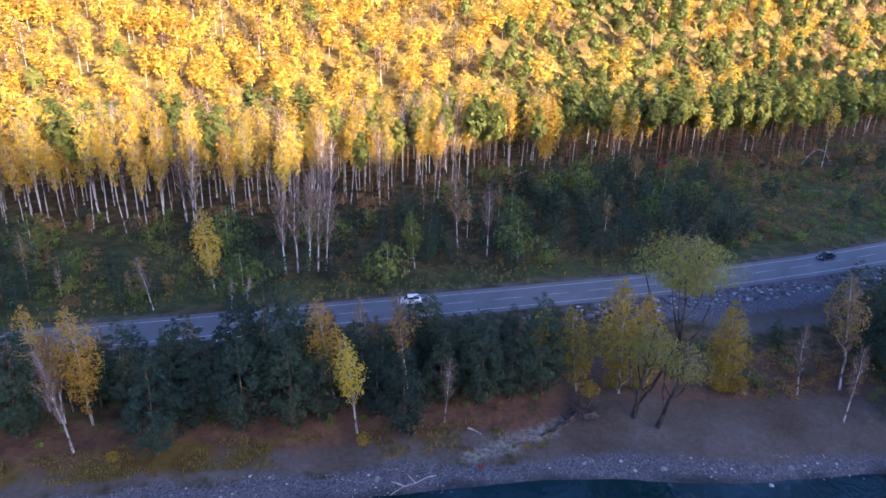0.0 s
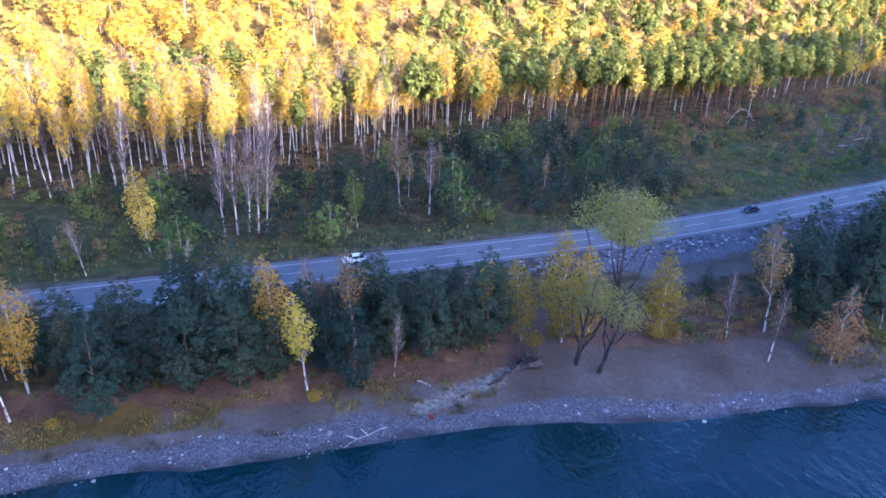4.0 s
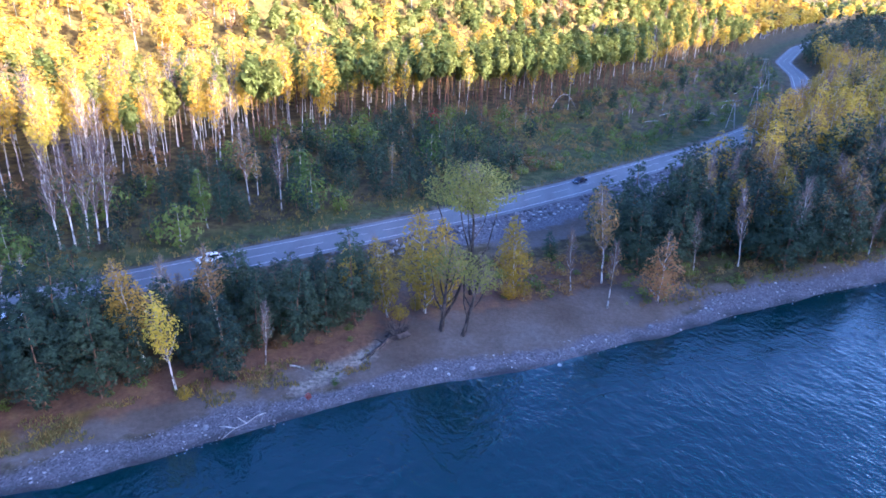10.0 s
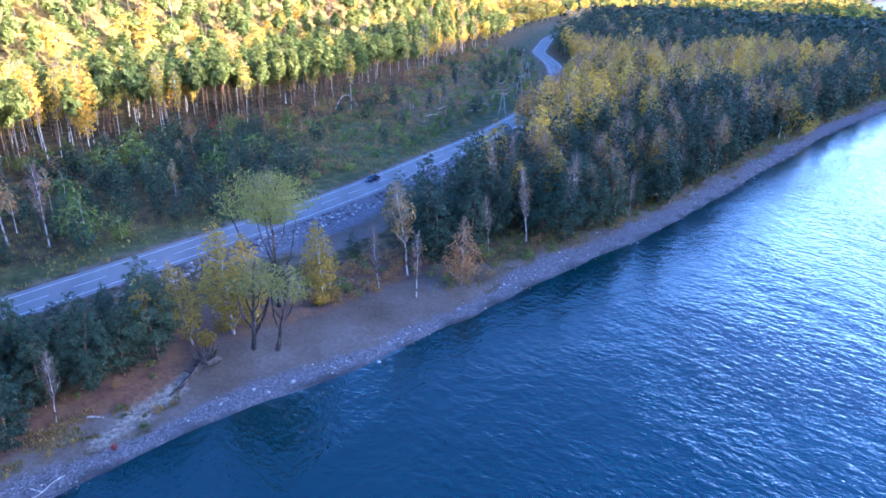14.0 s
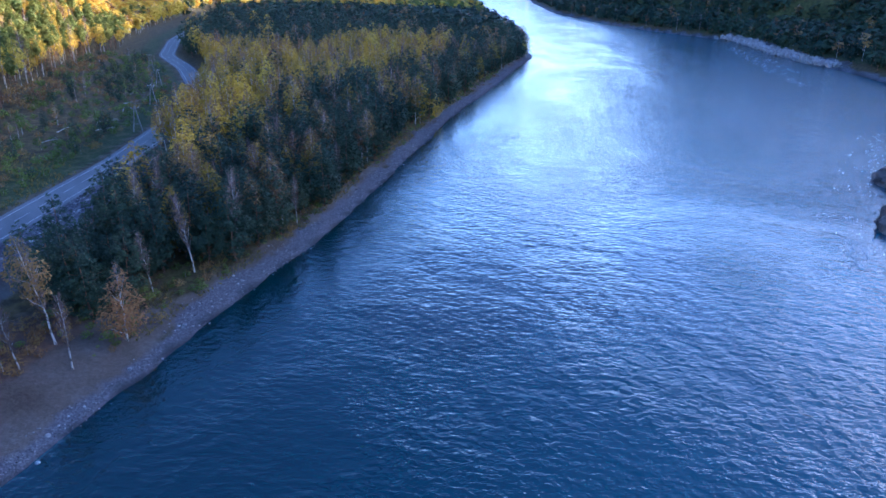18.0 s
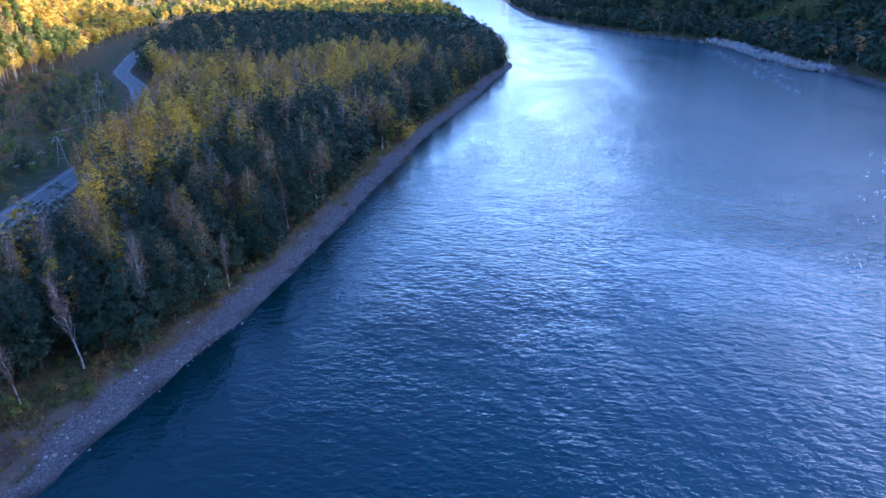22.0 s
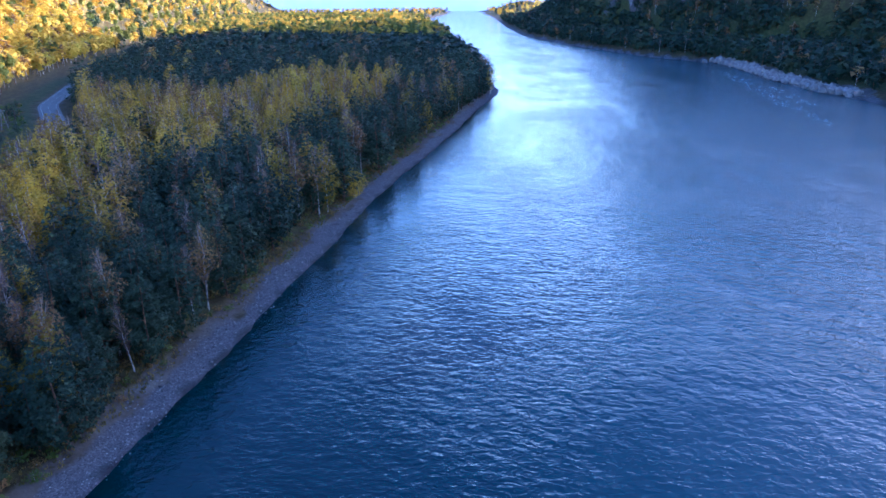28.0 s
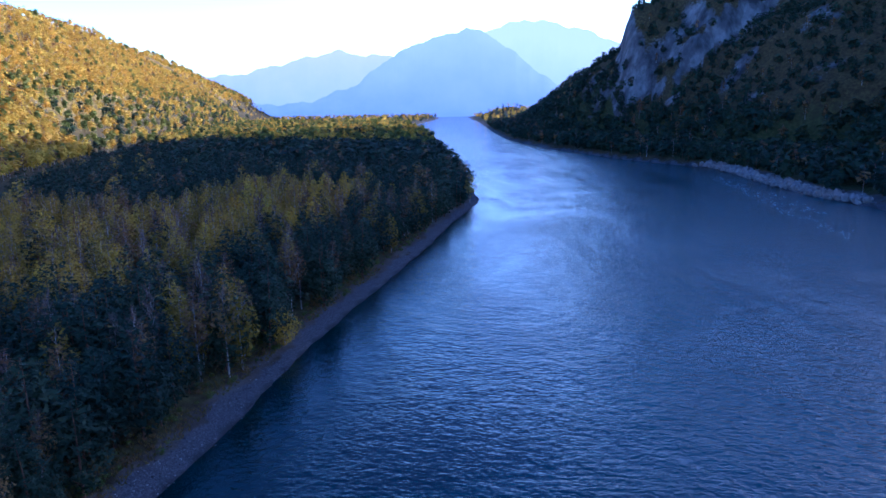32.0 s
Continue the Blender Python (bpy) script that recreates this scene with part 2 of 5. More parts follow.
def water_material():
    """Clear deep river under a light wind that blows along it."""
    m, nodes, links, b = material("river_water", 0.11, 0.5)
    b.inputs["IOR"].default_value = 1.5
    wide = noise_tex(nodes, links, 0.02, 3.0, 0.5, "Position")
    r = ramp(nodes, [(0.35, (0.0015, 0.044, 0.060)), (0.65, (0.002, 0.056, 0.076))])
    links.new(wide.outputs[0], r.inputs[0])
    # milkier colour mid-river also holds reflected sky, the dark bank colour reflected trees
    depth = nodes.new("ShaderNodeAttribute")
    depth.attribute_name = "depth"
    links.new(mix_color(nodes, links, depth.outputs["Fac"], (0.0008, 0.017, 0.019), r.outputs[0]), b.inputs["Base Color"])
    WIND = radians(20.0)
    fine = noise_tex(nodes, links, 1.5, 3.0, 0.55, "Position", (1.0, 0.7, 1.0, WIND + 0.5))
    small = noise_tex(nodes, links, 0.72, 3.0, 0.6, "Position", (1.0, 0.6, 1.0, WIND))
    small.inputs["Distortion"].default_value = 0.2
    swell = noise_tex(nodes, links, 0.2, 3.0, 0.6, "Position", (1.0, 0.65, 1.0, WIND - 0.2))
    swell.inputs["Distortion"].default_value = 0.2
    big = noise_tex(nodes, links, 0.035, 3.0, 0.5, "Position", (1.0, 0.5, 1.0, WIND))
    gust = noise_tex(nodes, links, 0.013, 4.0, 0.6, "Position", (0.6, 1.2, 1.0, radians(25.0)))
    gust.inputs["Distortion"].default_value = 1.5
    amp = nodes.new("ShaderNodeMapRange")
    amp.inputs[1].default_value, amp.inputs[2].default_value = 0.38, 0.62
    amp.inputs[3].default_value, amp.inputs[4].default_value = 0.5, 1.2
    links.new(gust.outputs[0], amp.inputs[0])
    chop = nodes.new("ShaderNodeAttribute")
    chop.attribute_name = "chop"
    gloss = nodes.new("ShaderNodeMapRange")
    for n, v in ((1, 0.6), (2, 1.7), (3, 0.13), (4, 0.10)):
        gloss.inputs[n].default_value = v
    links.new(chop.outputs["Fac"], gloss.inputs[0])
    links.new(gloss.outputs[0], b.inputs["Roughness"])
    mul = lambda v, f: math_node(nodes, links, "MULTIPLY", v, f)
    add = lambda v, f: math_node(nodes, links, "ADD", v, f)
    ripple = add(add(small.outputs[0], mul(fine.outputs[0], 0.3)), mul(swell.outputs[0], 1.1))
    ripple = mul(mul(ripple, chop.outputs["Fac"]), amp.outputs[0])
    hgt = add(ripple, mul(big.outputs[0], 0.8))
    bp = nodes.new("ShaderNodeBump")
    bp.inputs["Strength"].default_value, bp.inputs["Distance"].default_value = 1.0, 0.23
    links.new(hgt, bp.inputs["Height"])
    links.new(bp.outputs[0], b.inputs["Normal"])
    return m


def plain(name, color, rough=0.7, spec=0.4, metal=0.0, vary=0.12, scale=2.0):
    m, nodes, links, b = material(name, rough, spec)
    t = noise_tex(nodes, links, scale, 5.0, 0.6)
    r = ramp(nodes, [(0.3, tuple(c * (1 - vary) for c in color)), (0.7, tuple(min(1, c * (1 + vary)) for c in color))])
    links.new(t.outputs[0], r.inputs[0])
    links.new(r.outputs[0], b.inputs["Base Color"])
    b.inputs["Metallic"].default_value = metal
    return m


def asphalt_material():
    m, nodes, links, b = material("asphalt", 0.75, 0.4)
    a = noise_tex(nodes, links, 0.25, 4.0, 0.6, "Position", (1.0, 0.25, 1.0, -0.4))
    f = noise_tex(nodes, links, 9.0, 3.0, 0.7, "Position")
    r = ramp(nodes, [(0.3, (0.10, 0.10, 0.106)), (0.7, (0.145, 0.145, 0.15))])
    links.new(a.outputs[0], r.inputs[0])
    g = ramp(nodes, [(0.3, (0.8, 0.8, 0.8)), (0.7, (1.15, 1.15, 1.15))])
    links.new(f.outputs[0], g.inputs[0])
    mul = nodes.new("ShaderNodeMix")
    mul.data_type, mul.blend_type = "RGBA", "MULTIPLY"
    mul.inputs[0].default_value = 1.0
    links.new(r.outputs[0], mul.inputs[6])
    links.new(g.outputs[0], mul.inputs[7])
    links.new(mul.outputs[2], b.inputs["Base Color"])
    return m


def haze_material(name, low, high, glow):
    """Far ridges seen through kilometres of lit air, the haze put in as a glow of their own."""
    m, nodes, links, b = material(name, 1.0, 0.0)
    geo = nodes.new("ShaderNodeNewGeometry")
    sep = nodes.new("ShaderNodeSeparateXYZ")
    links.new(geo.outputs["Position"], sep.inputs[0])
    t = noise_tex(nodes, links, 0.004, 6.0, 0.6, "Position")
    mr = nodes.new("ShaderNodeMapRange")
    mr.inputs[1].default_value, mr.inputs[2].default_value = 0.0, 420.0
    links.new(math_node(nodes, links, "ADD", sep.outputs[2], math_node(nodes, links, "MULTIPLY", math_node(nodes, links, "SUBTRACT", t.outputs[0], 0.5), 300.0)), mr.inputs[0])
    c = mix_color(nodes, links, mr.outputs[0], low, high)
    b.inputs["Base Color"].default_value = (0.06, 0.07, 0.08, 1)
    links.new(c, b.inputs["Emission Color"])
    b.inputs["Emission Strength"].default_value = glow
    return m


M_GROUND = ground_material()
M_WATER = water_material()
M_ASPHALT = asphalt_material()
M_LINE = plain("road_paint", (0.42, 0.42, 0.41), 0.7, vary=0.2)
M_STONE = plain("river_stone", (0.24, 0.235, 0.235), 0.85, 0.25, vary=0.35, scale=0.9)
M_PALE_STONE = plain("pale_stone", (0.38, 0.37, 0.36), 0.8, 0.3, vary=0.15)

# ---- plan: banks, road, forest edge, hill foot ----


def curve(*points):
    xs, ys = np.array(points, float).T
    fx = np.linspace(xs[0], xs[-1], 9601)
    fy = np.interp(fx, xs, ys)
    k = np.hanning(27)
    k /= k.sum()
    fy = np.r_[np.full(13, fy[0]), fy, np.full(13, fy[-1])]
    fy = np.convolve(fy, k, "valid")
    return fx, fy, np.cos(np.arctan(np.gradient(fy, fx)))


def beside(c, x, y):
    """Distance to the left (north) of a curve."""
    return (y - np.interp(x, c[0], c[1])) * np.interp(x, c[0], c[2])


SHORE = curve((-4800, -1400), (-400, -55), (-120, 34), (-53, 57.8), (-34, 65), (-19, 67.9), (1, 74.6), (17, 78), (41, 81), (49, 83.2), (62, 86.8), (76, 90.6), (97, 95.2), (120, 99.6), (145, 107.2),
              (160, 112), (185, 119.5), (197, 124), (213, 128), (233, 135), (280, 149), (330, 160.5), (389, 176), (430, 188), (500, 204), (548, 229), (640, 282), (743, 343), (1130, 548), (1270, 640), (1500, 800), (1900, 1030), (2650, 1345), (4800, 2400))
FAR_BANK = curve((-4800, -1700), (-600, -210), (-200, -100), (0, -58), (150, -44), (230, -46), (350, -62), (484, -32), (545, -5), (585, 24), (650, 56), (700, 74), (757, 99), (830, 190), (990, 325),
                 (1172, 448), (1528, 627), (2350, 1015), (2650, 1170), (4800, 2200))
ROAD = curve((-4800, -1650), (-400, -45), (-150, 58), (-62, 96), (-26, 110.4), (10, 124.8), (48, 140.4), (74, 153.4), (101, 169), (131, 186), (185, 224), (240, 275), (288, 340), (325, 402), (405, 489), (488, 563),
             (700, 740), (1500, 1400), (4800, 3700))
EDGE = curve((-4800, -1500), (-400, 60), (-200, 95), (-106, 127), (-97, 137), (-88, 144), (-62, 143), (-37, 158), (12, 203), (36, 219), (60, 228), (85, 234), (99, 239), (118, 257), (148, 279), (205, 330), (262, 384), (300, 420), (375, 500), (478, 605), (643, 745), (1500, 1480), (4800, 3800))
FOOT = curve((-4800, -1300), (-400, 125), (-150, 215), (0, 265), (200, 375), (375, 520), (478, 625), (643, 765), (928, 985), (2070, 1802), (4800, 3900))


def smooth(a, b, v):
    t = np.clip((v - a) / (b - a), 0, 1)
    return t * t * (3 - 2 * t)


def waves(x, y, size, seed=0.0):
    """Cheap smooth unevenness between -1 and 1."""
    u, v = x / size + seed * 1.7, y / size - seed * 2.3
    return (np.sin(u * 2.1 + 1.3 * np.sin(v * 1.7 + seed)) + np.sin(v * 2.7 + 1.1 * np.sin(u * 1.9)) + 0.6 * np.sin((u + v) * 4.3 + seed) + 0.4 * np.sin((u - v) * 6.1)) / 3.0


PEAK, CREST = 303.0, 258.0


def ground_height(x, y):
    x, y = np.asarray(x, float), np.asarray(y, float)
    ds, dr, db = beside(SHORE, x, y), beside(ROAD, x, y), -beside(FAR_BANK, x, y)
    ds = ds + 0.8 * waves(x, y, 9.0) * np.clip(1 - np.abs(ds) / 30, 0, 1)
    north = np.interp(ds, [-30, -4, 0, 3, 8, 12, 20, 40, 70], [-4, -0.9, 0, 0.4, 1.0, 1.9, 2.7, 3.8, 4.5])
    north = north + 0.25 * waves(x, y, 14.0, 2.0) * smooth(10, 20, ds)
    flat = smooth(10.5, 6, np.abs(dr))
    north = np.where(ds > 20, north * (1 - flat) + 4.4 * flat, north)
    n = beside(FOOT, x, y)
    top = 520 * (1 - 0.75 * smooth(1900, 3700, x)) + 30 * waves(x, y, 420.0, 1.0)
    top = np.maximum(top, 20) * (0.75 + 0.25 * smooth(-500, 500, x))
    up = np.where(n > 0, top * (1 - np.exp(-np.clip(n, 0, None) * 0.80 / top)), 0)
    up = up * (1 + 0.1 * waves(x, y, 150.0, 3.0)) + np.clip(dr - 10, 0, 120) * 0.03
    north = north + up
    south = np.interp(db, [-30, -4, 0, 4, 12, 40], [-4, -0.9, 0, 1.5, 4.5, 7.0])
    peak = PEAK * (1 - 0.93 * smooth(1150, 1900, x)) + 22 * waves(x, y, 260.0, 5.0)
    peak = np.maximum(peak, 12) + 26 * smooth(620, 900, x) * smooth(1500, 1200, x) - 78 * smooth(700, 480, x)
    rise = np.clip(db - 75, 0, None)
    south = south + np.where(rise > 0, peak * (1 - np.exp(-rise * 0.95 / peak)), 0) * (1 + 0.12 * waves(x, y, 90.0, 6.0))
    south = south + 8.0 * smooth(420, 500, x) * smooth(820, 700, x) * smooth(150, 260, db)
    crest = CREST - 0.25 * np.clip(y, -60, 900) + 9 * waves(x, y, 60.0, 9.0)
    face = smooth(1010, 1230, x + 28 * waves(x, y, 55.0, 8.0) + 0.25 * y) * (1 - 0.75 * smooth(1400, 2300, x))
    crest = crest * (1 - 0.30 * smooth(-8, 12, y - 44 - 0.2126 * (x - 137) + 7 * waves(x, y, 25.0, 2.5)))
    south = np.where(db > 10, np.maximum(south, np.clip(crest, 20, 420) * face * smooth(25, 170, db)), south)
    mid = np.interp(x, SHORE[0], SHORE[1]) * 0.5 + np.interp(x, FAR_BANK[0], FAR_BANK[1]) * 0.5
    return np.where(y > mid, north, south)


def make_mesh(name, V, F, mats, idx=None, smooth_faces=False, tint=None):
    """A mesh from arrays; F has three or four corners a face, the last one doubled for a triangle."""
    V, F = np.asarray(V, np.float32), np.asarray(F, np.int32)
    me = bpy.data.meshes.new(name)
    me.vertices.add(len(V))
    me.vertices.foreach_set("co", V.ravel())
    size = np.full(len(F), F.shape[1])
    use = np.ones(F.shape, bool)
    if F.shape[1] == 4:
        use[:, 3] = F[:, 3] != F[:, 2]
        size = use.sum(1)
    me.loops.add(int(size.sum()))
    me.loops.foreach_set("vertex_index", F[use])
    me.polygons.add(len(F))
    me.polygons.foreach_set("loop_start", (np.cumsum(size) - size).astype(np.int32))
    if idx is not None:
        me.polygons.foreach_set("material_index", np.asarray(idx, np.int32))
    me.polygons.foreach_set("use_smooth", np.full(len(F), smooth_faces))
    for m in mats:
        me.materials.append(m)
    if tint is not None:
        a = me.attributes.new("tint", "FLOAT", "POINT")
        a.data.foreach_set("value", np.asarray(tint, np.float32))
    me.update(calc_edges=True)
    return me


# ---- ground sheet ----


def spread(start, stop, count, power=2.2):
    return start + (stop - start) * np.linspace(0, 1, count + 1)[1:] ** power


gx = np.r_[spread(-130, -4800, 34)[::-1], np.arange(-130, 360, 3.0), np.arange(360, 520, 5.0), np.arange(520, 1800, 15.0), spread(1800, 4800, 26, 1.5)]
gy = np.r_[spread(-420, -4800, 22)[::-1], np.arange(-420, -60, 10.0), np.arange(-60, 55, 5.0), np.arange(55, 220, 2.8), np.arange(220, 300, 5.0), np.arange(300, 1000, 13.0), spread(1000, 4800, 28, 1.5)]
X, Y = np.meshgrid(gx, gy)
Z = ground_height(X, Y)
nx, ny = len(gx), len(gy)
i = np.arange(nx * ny).reshape(ny, nx)
quads = np.stack([i[:-1, :-1], i[:-1, 1:], i[1:, 1:], i[1:, :-1]], -1).reshape(-1, 4)
ground_me = make_mesh("ground", np.stack([X, Y, Z], -1).reshape(-1, 3), quads, [M_GROUND], smooth_faces=True)
DS, DR, DB = beside(SHORE, X, Y), beside(ROAD, X, Y), -beside(FAR_BANK, X, Y)
east = smooth(66, 84, X)
pebble = np.where(DS > -40, smooth(6.0 + 0.5 * east, 2.5 + 2.0 * east, DS + 2.0 * waves(X, Y, 12.0, 4.0)), 0) + smooth(8, 3, np.abs(DR + 9.5)) * smooth(15, 40, X) * smooth(150, 110, X) * 0.9 + np.where(DB > -40, smooth(7, 3, DB), 0)
open_sand = smooth(6, 14, X) * smooth(72, 58, X) * smooth(34, 22, DS)
sandy = smooth(17 - 7 * east, 11 - 3 * east, DS) * smooth(2, 6, DS) * 0.85 + open_sand + smooth(12, 6, np.abs(DR)) * 0.5 + smooth(5.5, 3, np.abs(DR + 17)) * smooth(30, 50, X) * smooth(150, 130, X)
grassy = smooth(4, 8, DR) * smooth(24, 12, DR) * 0.7 + (0.6 - 0.35 * smooth(90, 140, X)) * smooth(6, 20, DR) * smooth(12, -10, beside(EDGE, X, Y)) * smooth(40, 75, np.abs(X - 10)) + smooth(7, 10, DS) * smooth(22, 16, DS) * smooth(66, 80, X) * 0.45 + np.where(DB > 14, 0.8 - 0.65 * smooth(80, 160, DB), 0.0)
zone = np.stack([np.clip(pebble, 0, 1), np.clip(grassy, 0, 1), np.clip(sandy, 0, 1), np.ones_like(X)], -1)
a = ground_me.attributes.new("zone", "FLOAT_COLOR", "POINT")
a.data.foreach_set("color", zone.astype(np.float32).ravel())
gyy, gxx = np.gradient(Z, gy, gx)
steep = np.hypot(gxx, gyy)
rocky = smooth(900, 1040, X) * np.where(DB > 50, smooth(1.2, 1.8, steep + 0.25 * waves(X, Y, 30.0, 4.0)), 0) * 0.9 + np.where(DB > 120, 0.75 * smooth(0.05, 0.75, waves(X, Y, 34.0, 6.0) + 0.5 * (steep - 0.9)), 0) + np.where((DB > 0) & (DB < 14) & (X > 560) & (X < 760), 0.9, 0)
a = ground_me.attributes.new("rock", "FLOAT", "POINT")
a.data.foreach_set("value", np.clip(rocky, 0, 1).astype(np.float32).ravel())
soil = smooth(8, 10.5, DS) * smooth(19, 14, DS) * smooth(20, 8, X) + 0.62 * open_sand * smooth(12, 18, DS)
along_bank = np.clip(((X - 2.0) * 11.5 + (Y - 80.2) * 7.3) / (11.5**2 + 7.3**2), 0, 1)
clay = smooth(2.2, 0.5, np.hypot(X - 2.0 - 11.5 * along_bank, Y - 80.2 - 7.3 * along_bank))
turf = smooth(5.8, 6.8, DS) * smooth(11.5, 10.0, DS) * smooth(-1, -7, X) * smooth(-0.35, 0.05, waves(X, Y, 9.0, 6.0))
wet = 0.8 * smooth(2.0, 0.6, np.abs(DS + 0.2)) + 0.8 * smooth(2.5, 0.8, np.abs(DB))
leaf_fall = smooth(28, 60, beside(EDGE, X, Y)) * 0.75
for name, layer in (("leaf_fall", leaf_fall), ("soil", soil), ("clay", clay), ("turf", turf), ("wet", wet)):
    a = ground_me.attributes.new(name, "FLOAT", "POINT")
    a.data.foreach_set("value", np.clip(layer, 0, 1).astype(np.float32).ravel())
ground = tagged(new("ground", ground_me), "leaf-littered valley floor with stony beach, grass verges and steep hillsides", "ground", kind="structure")

wx = np.r_[spread(-150, -4800, 40, 1.8)[::-1], np.arange(-150, 1200, 10.0), spread(1200, 4800, 60, 1.5)]
wl, wr = np.interp(wx, SHORE[0], SHORE[1]) + 6, np.interp(wx, FAR_BANK[0], FAR_BANK[1]) - 6
share = np.array([0.0, 0.25, 0.5, 0.65, 0.78, 0.86, 0.92, 0.96, 1.0])
WV = np.stack([np.stack([wx, wr + (wl - wr) * f, 0 * wx], -1) for f in share]).reshape(-1, 3)
i = np.arange(len(wx) * len(share)).reshape(len(share), len(wx))
water_me = make_mesh("water", WV, np.stack([i[:-1, :-1], i[:-1, 1:], i[1:, 1:], i[1:, :-1]], -1).reshape(-1, 4), [M_WATER])
off_bank, off_far = -beside(SHORE, WV[:, 0], WV[:, 1]), beside(FAR_BANK, WV[:, 0], WV[:, 1])
chop = 1.0 + 0.12 * smooth(5, 60, off_bank) + 0.25 * smooth(60, 140, off_bank) + 0.25 * smooth(70, 20, off_far) + 0.75 * smooth(120, 400, WV[:, 0]) * smooth(20, 90, off_bank)
for name, layer in (("chop", chop), ("depth", smooth(8, 120, off_bank))):
    a = water_me.attributes.new(name, "FLOAT", "POINT")
    a.data.foreach_set("value", layer.astype(np.float32))
tagged(new("water", water_me), "wide blue-green river with wind ripples", "river", kind="structure")

# ---- road ----


def ribbon(xs, off_a, off_b, lift):
    cy, cc = np.interp(xs, ROAD[0], ROAD[1]), np.interp(xs, ROAD[0], ROAD[2])
    cs = np.sqrt(1 - cc**2)
    z = np.full(len(xs), 4.55 + lift)
    A = np.stack([xs - cs * off_a, cy + cc * off_a, z], -1)
    B = np.stack([xs - cs * off_b, cy + cc * off_b, z], -1)
    n = len(xs)
    q = np.arange(n - 1)
    return np.concatenate([A, B]), np.stack([q, q + 1, q + 1 + n, q + n], -1)


def along(x0, x1, step):
    return np.arange(x0, x1 + step * 0.5, step)


road = tagged(new("road", make_mesh("road", *ribbon(along(-400, 620, 3.0), -5.2, 5.1, 0.0), [M_ASPHALT])), "grey two-lane asphalt road along the river", "road", kind="structure")
for name, off in (("edge_line", -3.75), ("edge_line", 3.55)):
    o = new(name, make_mesh(name, *ribbon(along(-400, 620, 3.0), off - 0.09, off + 0.09, 0.02), [M_LINE]))
    o.parent = road
for s in np.arange(-160, 500, 9.0):
    o = new("centre_dash", make_mesh("centre_dash", *ribbon(np.array([s, s + 2.7, s + 5.4]), -0.13, 0.01, 0.02), [M_LINE]))
    o.parent = road
# ---- trees ----


def tube(points, radii, sides):
    P, R = np.asarray(points, float), np.asarray(radii, float)
    d = np.gradient(P, axis=0)
    d /= np.linalg.norm(d, axis=1, keepdims=True) + 1e-9
    ref = np.where(np.abs(d[:, 2:3]) < 0.9, [[0, 0, 1.0]], [[1.0, 0, 0]])
    u = np.cross(d, ref)
    u /= np.linalg.norm(u, axis=1, keepdims=True) + 1e-9
    v = np.cross(d, u)
    ang = np.arange(sides) * 2 * math.pi / sides
    V = P[:, None] + R[:, None, None] * (np.cos(ang)[None, :, None] * u[:, None] + np.sin(ang)[None, :, None] * v[:, None])
    n = len(P)
    i = np.arange(n * sides).reshape(n, sides)
    j = np.roll(i, -1, 1)
    return V.reshape(-1, 3), np.stack([i[:-1], j[:-1], j[1:], i[1:]], -1).reshape(-1, 4)


def join(parts):
    V, F, n = [], [], 0
    for v, f in parts:
        V.append(v)
        F.append(f + n)
        n += len(v)
    return (np.concatenate(V), np.concatenate(F)) if V else (np.zeros((0, 3)), np.zeros((0, 4), int))


def unit(r, n):
    d = r.normal(size=(n, 3))
    return d / np.linalg.norm(d, axis=1, keepdims=True)


def cards(r, C, size, aspect=0.7, droop=0.0, middle=(0, 0, 5)):
    """Small pointed leaf clumps round the given centres, turned loosely outwards from the middle of the crown."""
    n = len(C)
    out = (C - middle) * [1, 1, 0.8]
    out /= np.linalg.norm(out, axis=1, keepdims=True) + 1e-6
    out = 0.9 * out + [0, 0, 0.25] + 0.75 * unit(r, n)
    u = unit(r, n)
    u[:, 2] -= droop
    u -= out * (np.sum(u * out, 1) / np.sum(out * out, 1))[:, None]
    u /= np.linalg.norm(u, axis=1, keepdims=True) + 1e-6
    v = np.cross(u, out)
    v /= np.linalg.norm(v, axis=1, keepdims=True) + 1e-9
    s = (size * r.uniform(0.6, 1.4, n))[:, None]
    V = np.stack([C - u * s * 1.1, C + u * s * 0.8 + v * s * aspect * 1.15, C + u * s * 0.6 - v * s * aspect * 1.15], 1).reshape(-1, 3)
    return V, np.arange(3 * n).reshape(n, 3)[:, [0, 1, 2, 2]]


def slivers(r, C, D, length, width):
    """Thin twigs from C along D."""
    n = len(C)
    L = (length * r.uniform(0.5, 1.3, n))[:, None]
    s = np.cross(D, unit(r, n))
    s /= np.linalg.norm(s, axis=1, keepdims=True) + 1e-9
    V = np.stack([C - s * width, C + s * width, C + D * L + unit(r, n) * L * 0.08], 1).reshape(-1, 3)
    return V, np.arange(3 * n).reshape(n, 3)[:, [0, 1, 2, 2]]


